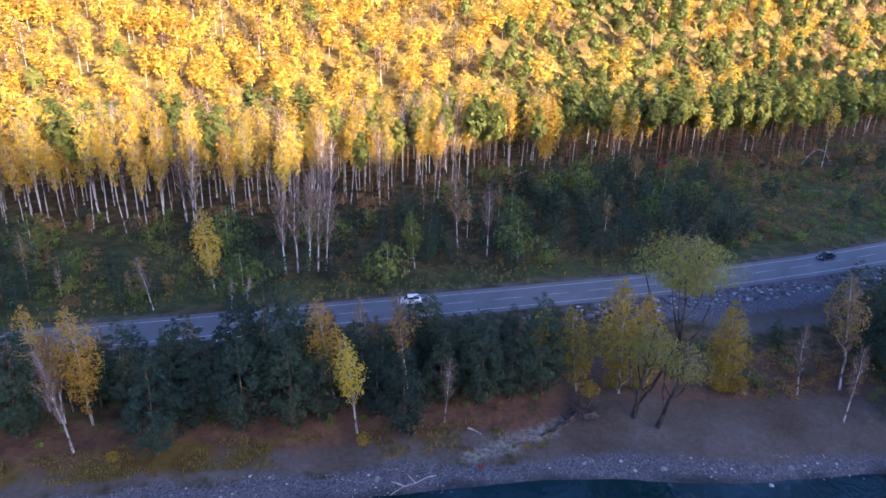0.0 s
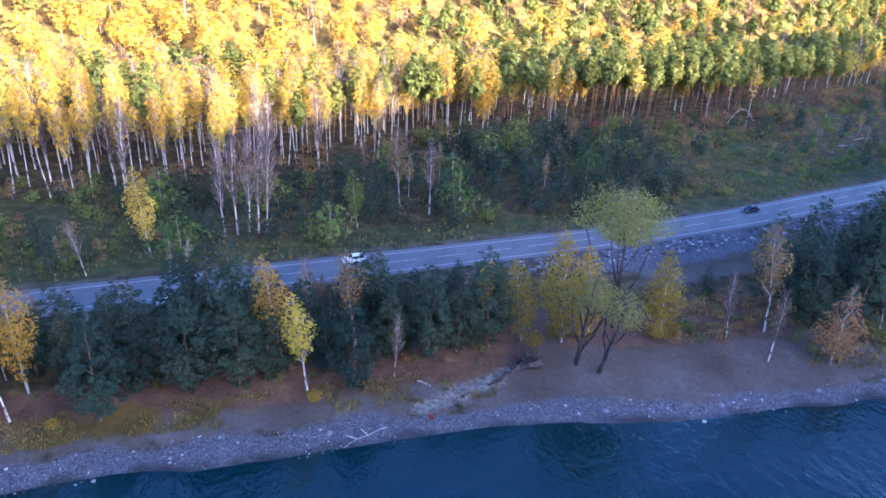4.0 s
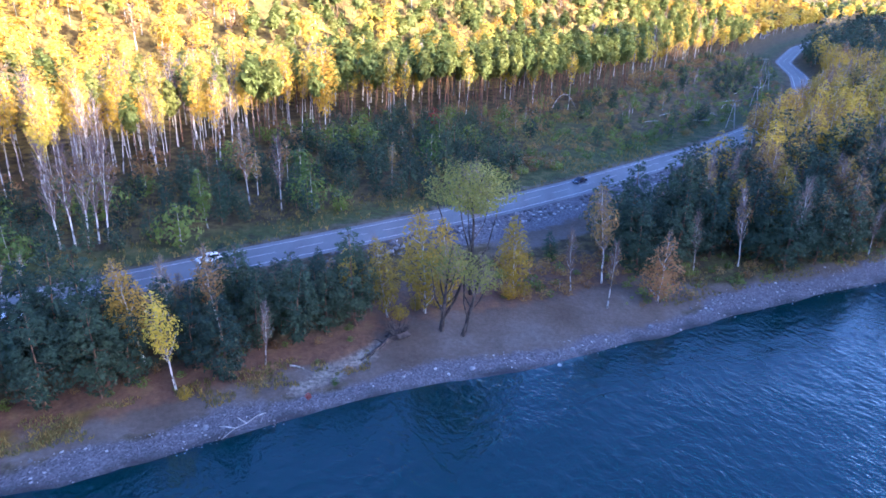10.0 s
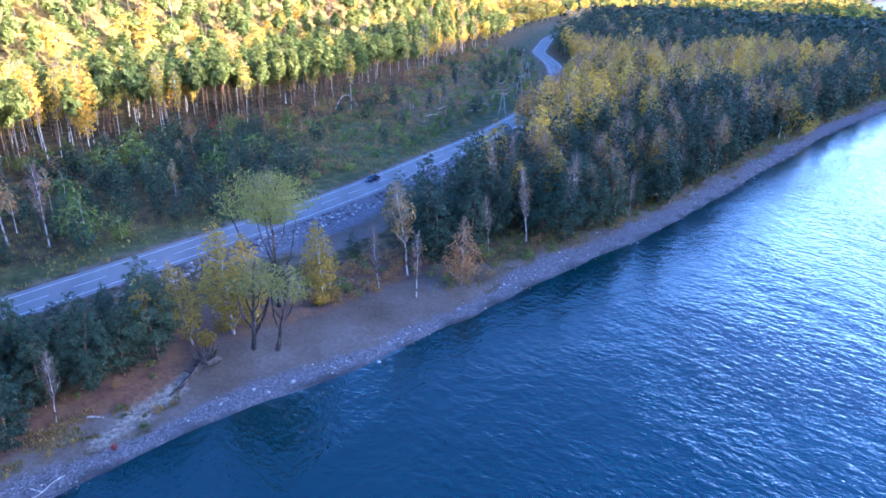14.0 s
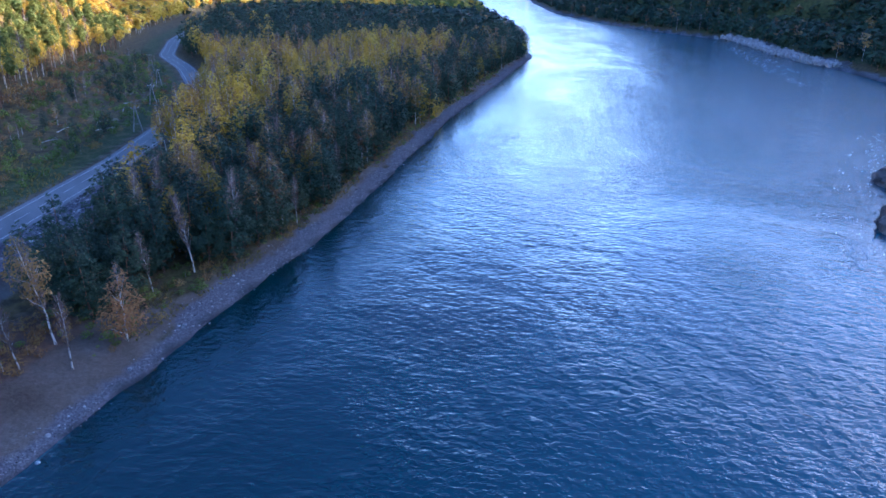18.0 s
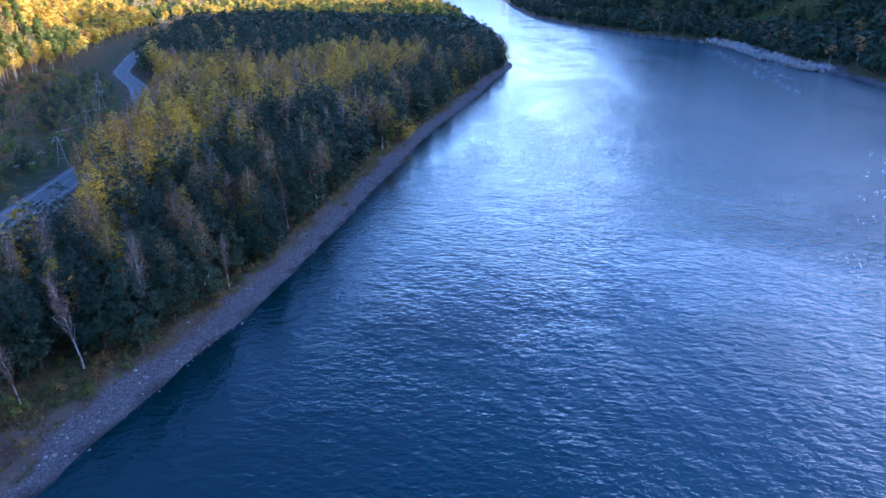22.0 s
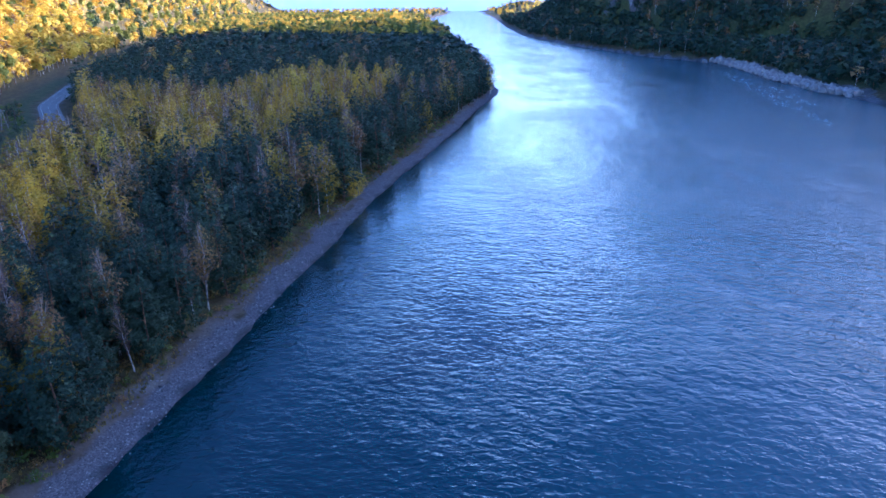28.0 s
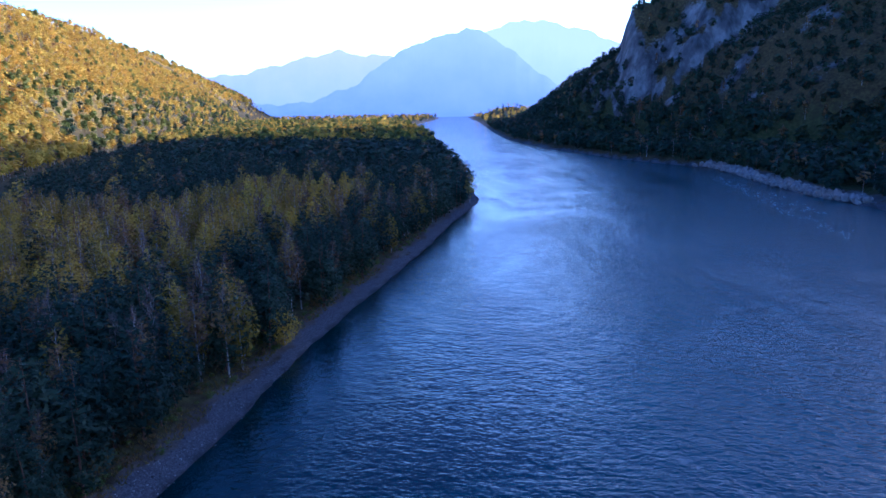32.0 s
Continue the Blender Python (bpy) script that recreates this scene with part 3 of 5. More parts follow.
# crown: foot and widest height, radius (shares of the height), leaf clumps, clump size, twigs, limbs, lobes
KINDS = {
    "pine": dict(z0=0.04, zw=0.40, rad=0.27, leaves=1.25, size=0.026, twigs=0, limbs=8, lobes=48, tip=0.62, leaf=M_PINE_SHADY, bark=M_PINE_BARK, thick=0.013),
    "tallpine": dict(z0=0.58, zw=0.76, rad=0.108, leaves=0.9, size=0.030, twigs=0, limbs=6, lobes=24, tip=0.8, leaf=M_PINE_SUNNY, bark=M_PINE_BARK, thick=0.007),
    "yellow": dict(z0=0.24, zw=0.62, rad=0.19, leaves=1.1, size=0.022, twigs=90, limbs=10, lobes=34, tip=0.68, leaf=M_YELLOW, bark=M_BIRCH_BARK, thick=0.0072),
    "sparse": dict(z0=0.34, zw=0.66, rad=0.16, leaves=0.4, size=0.022, twigs=330, limbs=12, lobes=30, tip=0.55, leaf=M_BROWN, bark=M_BIRCH_BARK, thick=0.009),
    "bare": dict(z0=0.32, zw=0.66, rad=0.13, leaves=0.06, size=0.02, twigs=520, limbs=14, lobes=26, tip=0.55, leaf=M_BROWN, bark=M_BIRCH_BARK, thick=0.009),
    "birch": dict(z0=0.30, zw=0.60, rad=0.15, leaves=0.55, size=0.022, twigs=260, limbs=12, lobes=30, tip=0.55, leaf=M_YELLOW, bark=M_BIRCH_BARK, thick=0.010),
    "olive": dict(z0=0.05, zw=0.45, rad=0.21, leaves=1.05, size=0.024, twigs=160, limbs=12, lobes=34, tip=0.6, leaf=M_OLIVE, bark=M_BIRCH_BARK, thick=0.010),
    "willow": dict(z0=0.55, zw=0.80, rad=0.30, leaves=0.6, size=0.021, twigs=520, limbs=12, lobes=26, tip=0.8, leaf=M_WILLOW, bark=M_WILLOW_BARK, thick=0.026),
    "umbrella": dict(z0=0.64, zw=0.82, rad=0.34, leaves=2.8, size=0.0135, twigs=500, limbs=16, lobes=26, tip=0.62, leaf=M_WILLOW, bark=M_WILLOW_BARK, thick=0.017),
    "amber": dict(z0=0.10, zw=0.55, rad=0.17, leaves=1.2, size=0.019, twigs=160, limbs=14, lobes=34, tip=0.6, leaf=M_AMBER, bark=M_BIRCH_BARK, thick=0.010),
    "orange": dict(z0=0.06, zw=0.36, rad=0.27, leaves=0.75, size=0.026, twigs=300, limbs=10, lobes=38, tip=0.9, leaf=M_ORANGE, bark=M_BIRCH_BARK, thick=0.010),
    "broad": dict(z0=0.03, zw=0.42, rad=0.40, leaves=1.4, size=0.024, twigs=0, limbs=12, lobes=40, tip=0.75, leaf=M_YELLOW, bark=M_BIRCH_BARK, thick=0.012),
    "lime": dict(z0=0.2, zw=0.55, rad=0.16, leaves=0.7, size=0.028, twigs=60, limbs=8, lobes=22, tip=0.6, leaf=M_GREEN, bark=M_BIRCH_BARK, thick=0.009),
    "tallbirch": dict(z0=0.44, zw=0.78, rad=0.10, leaves=0.62, size=0.0165, twigs=170, limbs=20, lobes=22, tip=0.5, leaf=M_YELLOW, bark=M_BIRCH_BARK, thick=0.0055),
    "brownbush": dict(z0=0.02, zw=0.5, rad=0.6, leaves=0.55, size=0.05, twigs=120, limbs=5, lobes=14, tip=0.9, leaf=M_BROWN, bark=M_DEAD_WOOD, thick=0.02),
    "redbush": dict(z0=0.02, zw=0.5, rad=0.4, leaves=0.35, size=0.06, twigs=60, limbs=5, lobes=14, tip=0.9, leaf=M_RED, bark=M_DEAD_WOOD, thick=0.02),
    "yellowbush": dict(z0=0.02, zw=0.5, rad=0.5, leaves=0.8, size=0.05, twigs=60, limbs=5, lobes=16, tip=0.8, leaf=M_OLIVE, bark=M_DEAD_WOOD, thick=0.02),
    "bush": dict(z0=0.02, zw=0.5, rad=0.55, leaves=0.6, size=0.05, twigs=60, limbs=5, lobes=14, tip=0.9, leaf=M_GREEN, bark=M_DEAD_WOOD, thick=0.02),
}
FULL = {3: 1750, 2: 560, 1: 200, 0: 40}
GROW = {3: 0.76, 2: 1.18, 1: 1.66, 0: 4.7}


def envelope(k, t):
    """Crown radius at the share t of the height."""
    a = np.clip((t - k["z0"]) / (k["zw"] - k["z0"]), 0, 1) ** 0.6
    b = np.clip((1 - t) / (1 - k["zw"]), 0, 1) ** k["tip"]
    return k["rad"] * np.minimum(a, b)


def grow(kind, seed, lod):
    """Trunk, leaves and twigs of a tree ten metres high, as arrays."""
    r, k, h = np.random.default_rng(seed), KINDS[kind], 10.0
    sides = {3: 7, 2: 5, 1: 3, 0: 3}[lod]
    steps = {3: 8, 2: 5, 1: 3, 0: 2}[lod]
    t = np.linspace(0, 1, steps)
    sway = np.cumsum(r.normal(0, 0.10, (steps, 2)), 0) * (0.6 if lod else 0) * np.minimum(1, t[:, None] * 3)
    if kind in ("willow", "umbrella"):
        sway *= 2.2
    spine = np.c_[sway, t * h * 0.96]
    spine[0, 2] = -0.35
    wood = [tube(spine, k["thick"] * h * (1 - 0.88 * t) * np.where(t == 0, 1.25, 1), sides)]
    top = lambda z: np.array([np.interp(z, spine[:, 2], spine[:, 0]), np.interp(z, spine[:, 2], spine[:, 1]), z])
    tips = []
    nl = {3: k["limbs"], 2: k["limbs"] // 2, 1: 0, 0: 0}[lod]
    for n in range(nl):
        z = h * r.uniform(k["z0"] * 0.9 + 0.02, 0.86)
        az = n * 2.4 + r.normal(0, 0.4)
        zt = min(0.96 * h, z + h * r.uniform(0.03, 0.1) * (1 if "pine" in kind else 3.6 if kind == "tallbirch" else 2.6))
        reach = max(0.3, envelope(k, zt / h) * h * r.uniform(0.7, 1.0))
        a = top(z)
        b = top(zt) * [1, 1, 1] + [math.cos(az) * reach, math.sin(az) * reach, 0]
        m = a * 0.5 + b * 0.5 + [0, 0, -0.1 if "pine" in kind else -0.02 * h * r.uniform(0.2, 1)]
        rad = k["thick"] * h * (1 - 0.8 * z / h) * 0.5
        if kind in ("willow", "umbrella") and n < 5:
            z, zt = h * (0.14 + 0.07 * n), h * r.uniform(0.68, 0.88)
            reach, rad = envelope(k, 0.78) * h * r.uniform(0.5, 0.95), k["thick"] * h * (0.62 - 0.07 * n)
            a, b = top(z), top(zt) + [math.cos(az) * reach, math.sin(az) * reach, 0]
            m = a * 0.55 + b * 0.45 + [math.cos(az) * 0.25, math.sin(az) * 0.25, -0.05 * h]
        wood.append(tube([a, m, b], [rad, rad * 0.7, rad * 0.2], 4 if lod == 3 else 3))
        tips.append((m, b))
    # lobes of foliage inside the envelope
    nlobe = max(4, int(k["lobes"] * {3: 1, 2: 0.7, 1: 0.45, 0: 0.3}[lod]))
    zl = k["z0"] + (0.98 - k["z0"]) * ((np.arange(nlobe) + r.uniform(0, 1, nlobe)) / nlobe)
    az = np.arange(nlobe) * 2.39996 + r.normal(0, 0.3, nlobe)
    er = envelope(k, zl) * h * {3: 1, 2: 1.05, 1: 1.25, 0: 1.3}[lod]
    off = er * r.uniform(0.35, 0.85, nlobe) * r.choice([1.0, 1.0, 0.8, 1.2], nlobe)
    LC = np.stack([np.interp(zl * h, spine[:, 2], spine[:, 0]) + np.cos(az) * off, np.interp(zl * h, spine[:, 2], spine[:, 1]) + np.sin(az) * off, zl * h], -1)
    LR = np.maximum(er * r.uniform(0.35, 0.6, nlobe), 0.22)
    if "pine" in kind:
        out = er * r.uniform(0.45, 1.0, nlobe)
        LC[:, :2] += np.stack([np.cos(az), np.sin(az)], -1) * (out - off)[:, None]
        LR = np.maximum(er * r.uniform(0.26, 0.46, nlobe), 0.25)
    n = int(FULL[lod] * k["leaves"])
    leaves = (np.zeros((0, 3)), np.zeros((0, 4), int))
    if n:
        w = LR**1.6
        li = r.choice(nlobe, n, p=w / w.sum())
        d = unit(r, n)
        flat = 0.55 if "pine" in kind else 0.85
        C = LC[li] + d * (LR[li] * r.uniform(0.2, 1.0, n) ** 0.5)[:, None] * [1, 1, flat]
        # the rest hangs loosely anywhere in the crown
        free = int(n * {3: (0.15, 0.5), 2: (0.4, 0.6), 1: (0.7, 0.75), 0: (0.8, 0.85)}[lod]["pine" not in kind])
        tz = k["z0"] + (0.99 - k["z0"]) * r.uniform(0, 1, free * 4)
        w = envelope(k, tz) ** 1.4 + 1e-6
        tz = r.choice(tz, free, p=w / w.sum())
        fa, fr = r.uniform(0, 6.283, free), envelope(k, tz) * h * r.uniform(0, 1, free) ** 0.5 * 1.1
        C[:free] = np.stack([np.interp(tz * h, spine[:, 2], spine[:, 0]) + np.cos(fa) * fr, np.interp(tz * h, spine[:, 2], spine[:, 1]) + np.sin(fa) * fr, tz * h], -1)
        if "pine" in kind:
            C[:, 2] -= 0.02 * h * (np.hypot(C[:, 0], C[:, 1]) / (k["rad"] * h))
        leaves = cards(r, C, k["size"] * h * GROW[lod] * (1.15 if lod < 2 else 1), 0.45 if kind == "tallpine" else 0.42, -0.6 if kind == "tallpine" else 0.0 if kind == "pine" else 0.7, (0, 0, (0.4 * k["z0"] + 0.6 * k["zw"]) * h))
    nt = int(k["twigs"] * {3: 1, 2: 0.35, 1: 0.14, 0: 0.05}[lod])
    twigs = (np.zeros((0, 3)), np.zeros((0, 4), int))
    if nt:
        li = r.integers(0, nlobe, nt)
        foot = np.stack([LC[li, 0] * 0.45, LC[li, 1] * 0.45, LC[li, 2] - 0.05 * h], -1) * [1, 1, 1] + unit(r, nt) * (LR[li] * 0.4)[:, None]
        aim = LC[li] + unit(r, nt) * (LR[li] * 0.8)[:, None] + [0, 0, 0.03 * h] - foot
        aim /= np.linalg.norm(aim, axis=1, keepdims=True)
        twigs = slivers(r, foot, aim, 0.13 * h, 0.0016 * h * {3: 1, 2: 1.7, 1: 3.5, 0: 6}[lod])
    return join(wood), leaves, twigs


NAMES = {"pine": "pine_tree", "tallpine": "pine_tree", "yellow": "birch_tree", "amber": "birch_tree", "broad": "maple_tree", "sparse": "birch_tree", "bare": "birch_tree", "birch": "birch_tree", "olive": "birch_tree", "willow": "willow_tree", "umbrella": "willow_tree",
         "orange": "birch_tree", "lime": "young_tree", "bush": "bush", "tallbirch": "birch_tree", "brownbush": "bush", "redbush": "bush", "yellowbush": "bush"}
LABELS = {"pine": "bushy dark green pine with branches nearly to the ground", "tallpine": "tall pine with bare orange-brown trunk and green crown", "yellow": "white-trunked birch with bright yellow autumn leaves", "broad": "broad bright yellow tree at the edge of the stony shore", "amber": "slanting birch with hanging amber autumn leaves",
          "sparse": "birch with pale trunk and thin brownish autumn leaves", "bare": "leafless white-trunked birch with fine grey twigs", "birch": "white-trunked birch with thinning yellow leaves",
          "olive": "slender birch with olive-yellow hanging leaves", "umbrella": "tall dark-trunked willow with a broad pale green umbrella crown", "willow": "old dark-trunked willow with thin yellow-green crown",
          "orange": "orange-brown bushy birch near the beach", "lime": "young tree with light green leaves", "bush": "low green bush with dense leaves", "tallbirch": "tall white-trunked birch with a high thin yellow crown", "brownbush": "low rust-brown autumn bush", "redbush": "dark red autumn bush", "yellowbush": "yellow-olive leafy shrub at the foot of the trees"}
_bank = {}


def variants(kind, lod, count):
    key = (kind, lod)
    if key not in _bank:
        _bank[key] = [grow(kind, 100 * sum(map(ord, kind)) + 17 * n + lod, lod) for n in range(count)]
    return _bank[key]


_meshes = {}


def tree(kind, x, y, h, lean=0.0, n=None, lod=3, turn=None, label="", group=""):
    """One tree as a thing: trunk, crown and twigs under an empty at its foot."""
    count = 4 if lod == 3 else 5
    n = int(rng.integers(0, count)) if n is None else n
    key = (kind, lod, n)
    if key not in _meshes:
        k, (wood, leaves, twigs) = KINDS[kind], variants(kind, lod, count)[n]
        made = [("trunk", make_mesh("trunk", *wood, [k["bark"]], smooth_faces=True))]
        if len(leaves[1]):
            made.append(("crown", make_mesh("crown", *leaves, [k["leaf"]])))
        if len(twigs[1]):
            made.append(("branchwork", make_mesh("branchwork", *twigs, [M_TWIG])))
        _meshes[key] = made
    root = new(NAMES[kind])
    s = h / 10.0
    turn = rng.uniform(0, 360) if turn is None else turn
    root.matrix_world = Matrix.Translation((x, y, float(ground_height(x, y)) - 0.1)) @ Matrix.Rotation(math.atan2(lean, h), 4, "Y") @ Matrix.Rotation(radians(turn), 4, "Z") @ Matrix.Scale(s, 4)
    for name, me in _meshes[key]:
        ob = new(name, me)
        ob.parent = root
        if name == "branchwork":
            tagged(ob, kind="stuff")
    return tagged(root, label or LABELS[kind], NAMES[kind].split("_")[-1] if "bush" in kind else "tree", group)


def woods(name, spots, lod, label, count=5):
    """Many trees joined into one stretch of forest. Spots: kind, x, y, height."""
    by = {}
    for kind, x, y, h in spots:
        by.setdefault(kind, []).append((x, y, h))
    VV, FF, II, TT, mats, base = [], [], [], [], [], 0
    for kind, rows in by.items():
        rows, k = np.array(rows), KINDS[kind]
        z = ground_height(rows[:, 0], rows[:, 1]) - 0.1
        pick = rng.integers(0, count, len(rows))
        for n, parts in enumerate(variants(kind, lod, count)):
            sel = np.where(pick == n)[0]
            if not len(sel):
                continue
            a = rng.uniform(0, 2 * math.pi, len(sel))
            s = rows[sel, 2] / 10.0
            wide = s * rng.uniform(0.85, 1.2, len(sel)) * ((1.15 if "pine" in kind else 1.25) if lod < 2 else 1)
            tint = rng.uniform(0, 1, len(sel))
            for (V, F), mat in zip(parts, (k["bark"], k["leaf"], M_TWIG)):
                if not len(F):
                    continue
                if mat not in mats:
                    mats.append(mat)
                x = (np.cos(a)[:, None] * V[None, :, 0] - np.sin(a)[:, None] * V[None, :, 1]) * wide[:, None] + rows[sel, 0][:, None]
                y = (np.sin(a)[:, None] * V[None, :, 0] + np.cos(a)[:, None] * V[None, :, 1]) * wide[:, None] + rows[sel, 1][:, None]
                zz = V[None, :, 2] * s[:, None] + z[sel][:, None]
                VV.append(np.stack([x, y, zz], -1).reshape(-1, 3))
                FF.append((F[None] + (np.arange(len(sel)) * len(V))[:, None, None]).reshape(-1, 4) + base)
                II.append(np.full(len(sel) * len(F), mats.index(mat)))
                TT.append(np.repeat(tint, len(V)))
                base += len(sel) * len(V)
    me = make_mesh(name, np.concatenate(VV), np.concatenate(FF), mats, np.concatenate(II), tint=np.concatenate(TT))
    return tagged(new(name, me), label, "forest", kind="stuff")


taken = []


def place(kind, rows, **more):
    for x, y, h, lean in rows:
        taken.append((x, y))
        tree(kind, x, y, h, lean, **more)


def scatter(x0, x1, y0, y1, gap, keep, seed, clear=3.0):
    """Jittered places in a rectangle where keep(x, y) holds, away from the placed trees."""
    r = np.random.default_rng(seed)
    xs, ys = np.meshgrid(np.arange(x0, x1, gap), np.arange(y0, y1, gap))
    x, y = (xs + r.uniform(-0.45, 0.45, xs.shape) * gap).ravel(), (ys + r.uniform(-0.45, 0.45, xs.shape) * gap).ravel()
    ok = keep(x, y)
    x, y = x[ok], y[ok]
    if taken and clear:
        T = np.array(taken)
        near = np.zeros(len(x), bool)
        for tx, ty in T:
            near |= (x - tx) ** 2 + (y - ty) ** 2 < clear**2
        x, y = x[~near], y[~near]
    return x, y, r


# trees that stand out, place by place: x, y, height, lean
BARE_SPOTS = [(-49.6, 71.3, 15.5, -2.7), (-2.8, 85.4, 10.6, 0.6), (49.9, 100.1, 12.4, -1.1), (54.7, 94.9, 13.1, 0.1), (88.3, 106.5, 17.4, -2.4), (-40.3, 126.4, 20.8, -0.5), (-38.0, 127.2, 21.8, 0.2), (-36.0, 127.8, 21.6, 0.9), (-34.2, 128.4, 20.8, 1.3), (-32.6, 128.8, 20.3, 1.9), (-0.6, 143.2, 17.2, -0.2), (-58.3, 107.4, 10.7, -1.9), (-41.0, 90.5, 10.0, -1.5), (-44.5, 109.4, 6.4, 0.6), (-42.0, 110.2, 6.8, 1.0)]
AMBER_SPOTS = [(-50.1, 76.5, 18.1, -1.5), (-19.2, 87.2, 16.6, -2.4), (-57.5, 78.0, 16.5, -1.0), (-51.2, 117.0, 17.0, -2.2)]
YELLOW_SPOTS = [(12.5, 203.5, 26.9, -0.4)]
PINE_SPOTS = [(-26.5, 87.8, 18.5, 0.5), (-31.8, 86.2, 17.5, -0.3), (-39.1, 73.0, 14.9, 0.3), (-36.4, 78.1, 9.9, 1.0), (-29.3, 78.6, 15.4, -0.1), (-29.1, 85.9, 19.2, 1.0), (-23.4, 80.2, 14.2, 0.1), (-20.4, 82.3, 11.6, 1.6), (-35.4, 86.7, 12.0, 1.0), (-7.4, 82.2, 14.3, -1.1), (-12.3, 84.9, 11.0, -0.2), (1.0, 89.8, 14.1, 2.3), (6.1, 91.8, 11.7, 0.2), (10.9, 93.5, 17.0, -1.3), (-3.1, 92.7, 12.0, -0.7), (-0.6, 94.4, 10.0, -0.3), (51.0, 112.9, 6.3, -1.1), (71.2, 114.6, 14.3, -2.9), (75.0, 115.2, 13.2, -2.9), (97.3, 104.2, 17.2, -1.3), (79.6, 122.6, 11.4, -0.0), (73.5, 126.3, 10.7, -0.4), (86.2, 120.8, 9.5, -0.7)]
BIRCH_SPOTS = [(-14.4, 81.2, 15.2, -1.8)]
SPARSE_SPOTS = [(-9.2, 91.9, 16.0, -1.2), (57.0, 102.5, 19.5, -2.3), (-7.4, 146.6, 19.0, -0.5)]
OLIVE_SPOTS = [(16.2, 95.3, 14.7, -1.8), (22.5, 96.1, 19.2, -2.2), (27.4, 99.5, 15.8, -2.4), (39.2, 100.1, 15.4, -1.6)]
ORANGE_SPOTS = [(64.9, 95.8, 14.4, -0.1)]
LIME_SPOTS = [(-15.1, 134.2, 12.9, -1.0)]
WILLOW_SPOTS = [(24.2, 91.0, 15.5, 1.5), (27.4, 89.5, 14.0, 3.2)]

place("pine", PINE_SPOTS)
place("bare", BARE_SPOTS)
place("yellow", YELLOW_SPOTS)
place("amber", AMBER_SPOTS)
place("broad", [(256.0, 148.2, 10.5, -0.4)])
place("birch", BIRCH_SPOTS)
place("sparse", SPARSE_SPOTS)
place("olive", OLIVE_SPOTS)
place("willow", WILLOW_SPOTS)
place("umbrella", [(31.6, 101.2, 24.0, -0.6)])
place("orange", ORANGE_SPOTS)
place("lime", LIME_SPOTS)


def mixed(x, y, r, table, low, high):
    """Kinds by weight, with heights."""
    names = list(table)
    w = np.array([table[n] for n in names], float)
    pick = r.choice(len(names), len(x), p=w / w.sum())
    return [(names[p], a, b, r.uniform(low, high)) for p, a, b in zip(pick, x, y)]


def plant(rows, **more):
    for kind, x, y, h in rows:
        tree(kind, x, y, h, rng.normal(0, 0.05) * h, **more)


# belt between beach and road, west of the open sand
x, y, r = scatter(-140, 14, 20, 130, 3.9, lambda x, y: (beside(SHORE, x, y) > 14) & (beside(ROAD, x, y) < -9), 11)
low = np.where(x < -6, np.clip(6.0 + 0.5 * (-beside(ROAD, x, y) - 9), 6, 15), np.clip(3.5 + 0.42 * (-beside(ROAD, x, y) - 9), 3.5, 13))
plant([(k, a, b, h * m) for (k, a, b, h), m in zip(mixed(x, y, r, {"pine": 8, "sparse": 0.9, "amber": 0.5, "bare": 0.7}, 0.65, 1.35), low)], group="trees of the riverside belt")
# peninsula east of the open sand: the strip by the water, then the yellow middle, then dark pines
pen = lambda x, y: (beside(SHORE, x, y) > 8.2 + 1.5 * waves(x, y, 18.0, 4.0) + 6 * smooth(100, 90, x) - 4 * smooth(400, 480, x)) & (beside(ROAD, x, y) < -13 - 13 * smooth(170, 120, x))
x, y, r = scatter(66, 190, 95, 215, 4.8, lambda x, y: pen(x, y) & (beside(SHORE, x, y) < 38), 12)
plant(mixed(x, y, r, {"pine": 6.8, "bare": 1.0, "sparse": 1.3, "olive": 1}, 12, 19), group="trees of the peninsula")
x, y, r = scatter(92, 430, 110, 360, 7.0, lambda x, y: pen(x, y) & (beside(SHORE, x, y) >= 36) & ((x < 330) | (beside(SHORE, x, y) < 120)), 13)
golden = (beside(SHORE, x, y) > 36 + 26 * smooth(265, 195, x) + 8 * waves(x, y, 30.0, 5.0)) & (beside(SHORE, x, y) < 150) | (beside(ROAD, x, y) > -38)
woods("peninsula_birches", mixed(x[golden], y[golden], r, {"amber": 3.0, "olive": 3.4, "sparse": 1.0, "yellow": 1.0, "bare": 0.4, "orange": 0.8, "pine": 0.8}, 15, 21), 2, "autumn birches on the peninsula, some of them leafless")
woods("peninsula_inner_pines", mixed(x[~golden], y[~golden], r, {"pine": 7, "sparse": 1.2, "bare": 0.8, "olive": 0.7}, 15, 22), 2, "dark pines in the middle of the peninsula with a few birches")
x, y, r = scatter(190, 430, 110, 260, 5.6, lambda x, y: pen(x, y) & (beside(SHORE, x, y) < 36), 14)
woods("peninsula_shore_trees", mixed(x, y, r, {"pine": 6, "sparse": 1.2, "bare": 0.8, "olive": 0.8, "amber": 0.4}, 14, 22), 2, "dark pines and thin birches above the stony shore")
x, y, r = scatter(560, 800, 150, 720, 9.0, pen, 16)
woods("peninsula_far_pines", mixed(x, y, r, {"pine": 10, "sparse": 0.7}, 15, 22), 0, "dark pines past the end of the peninsula")
x, y, r = scatter(330, 560, 150, 640, 9.2, lambda x, y: pen(x, y) & ((beside(SHORE, x, y) >= 120) | (x > 430)), 15)
woods("peninsula_pines", mixed(x, y, r, {"pine": 9.5, "sparse": 0.6, "amber": 0.3}, 15, 22), 1, "dark pine wood at the end of the peninsula")
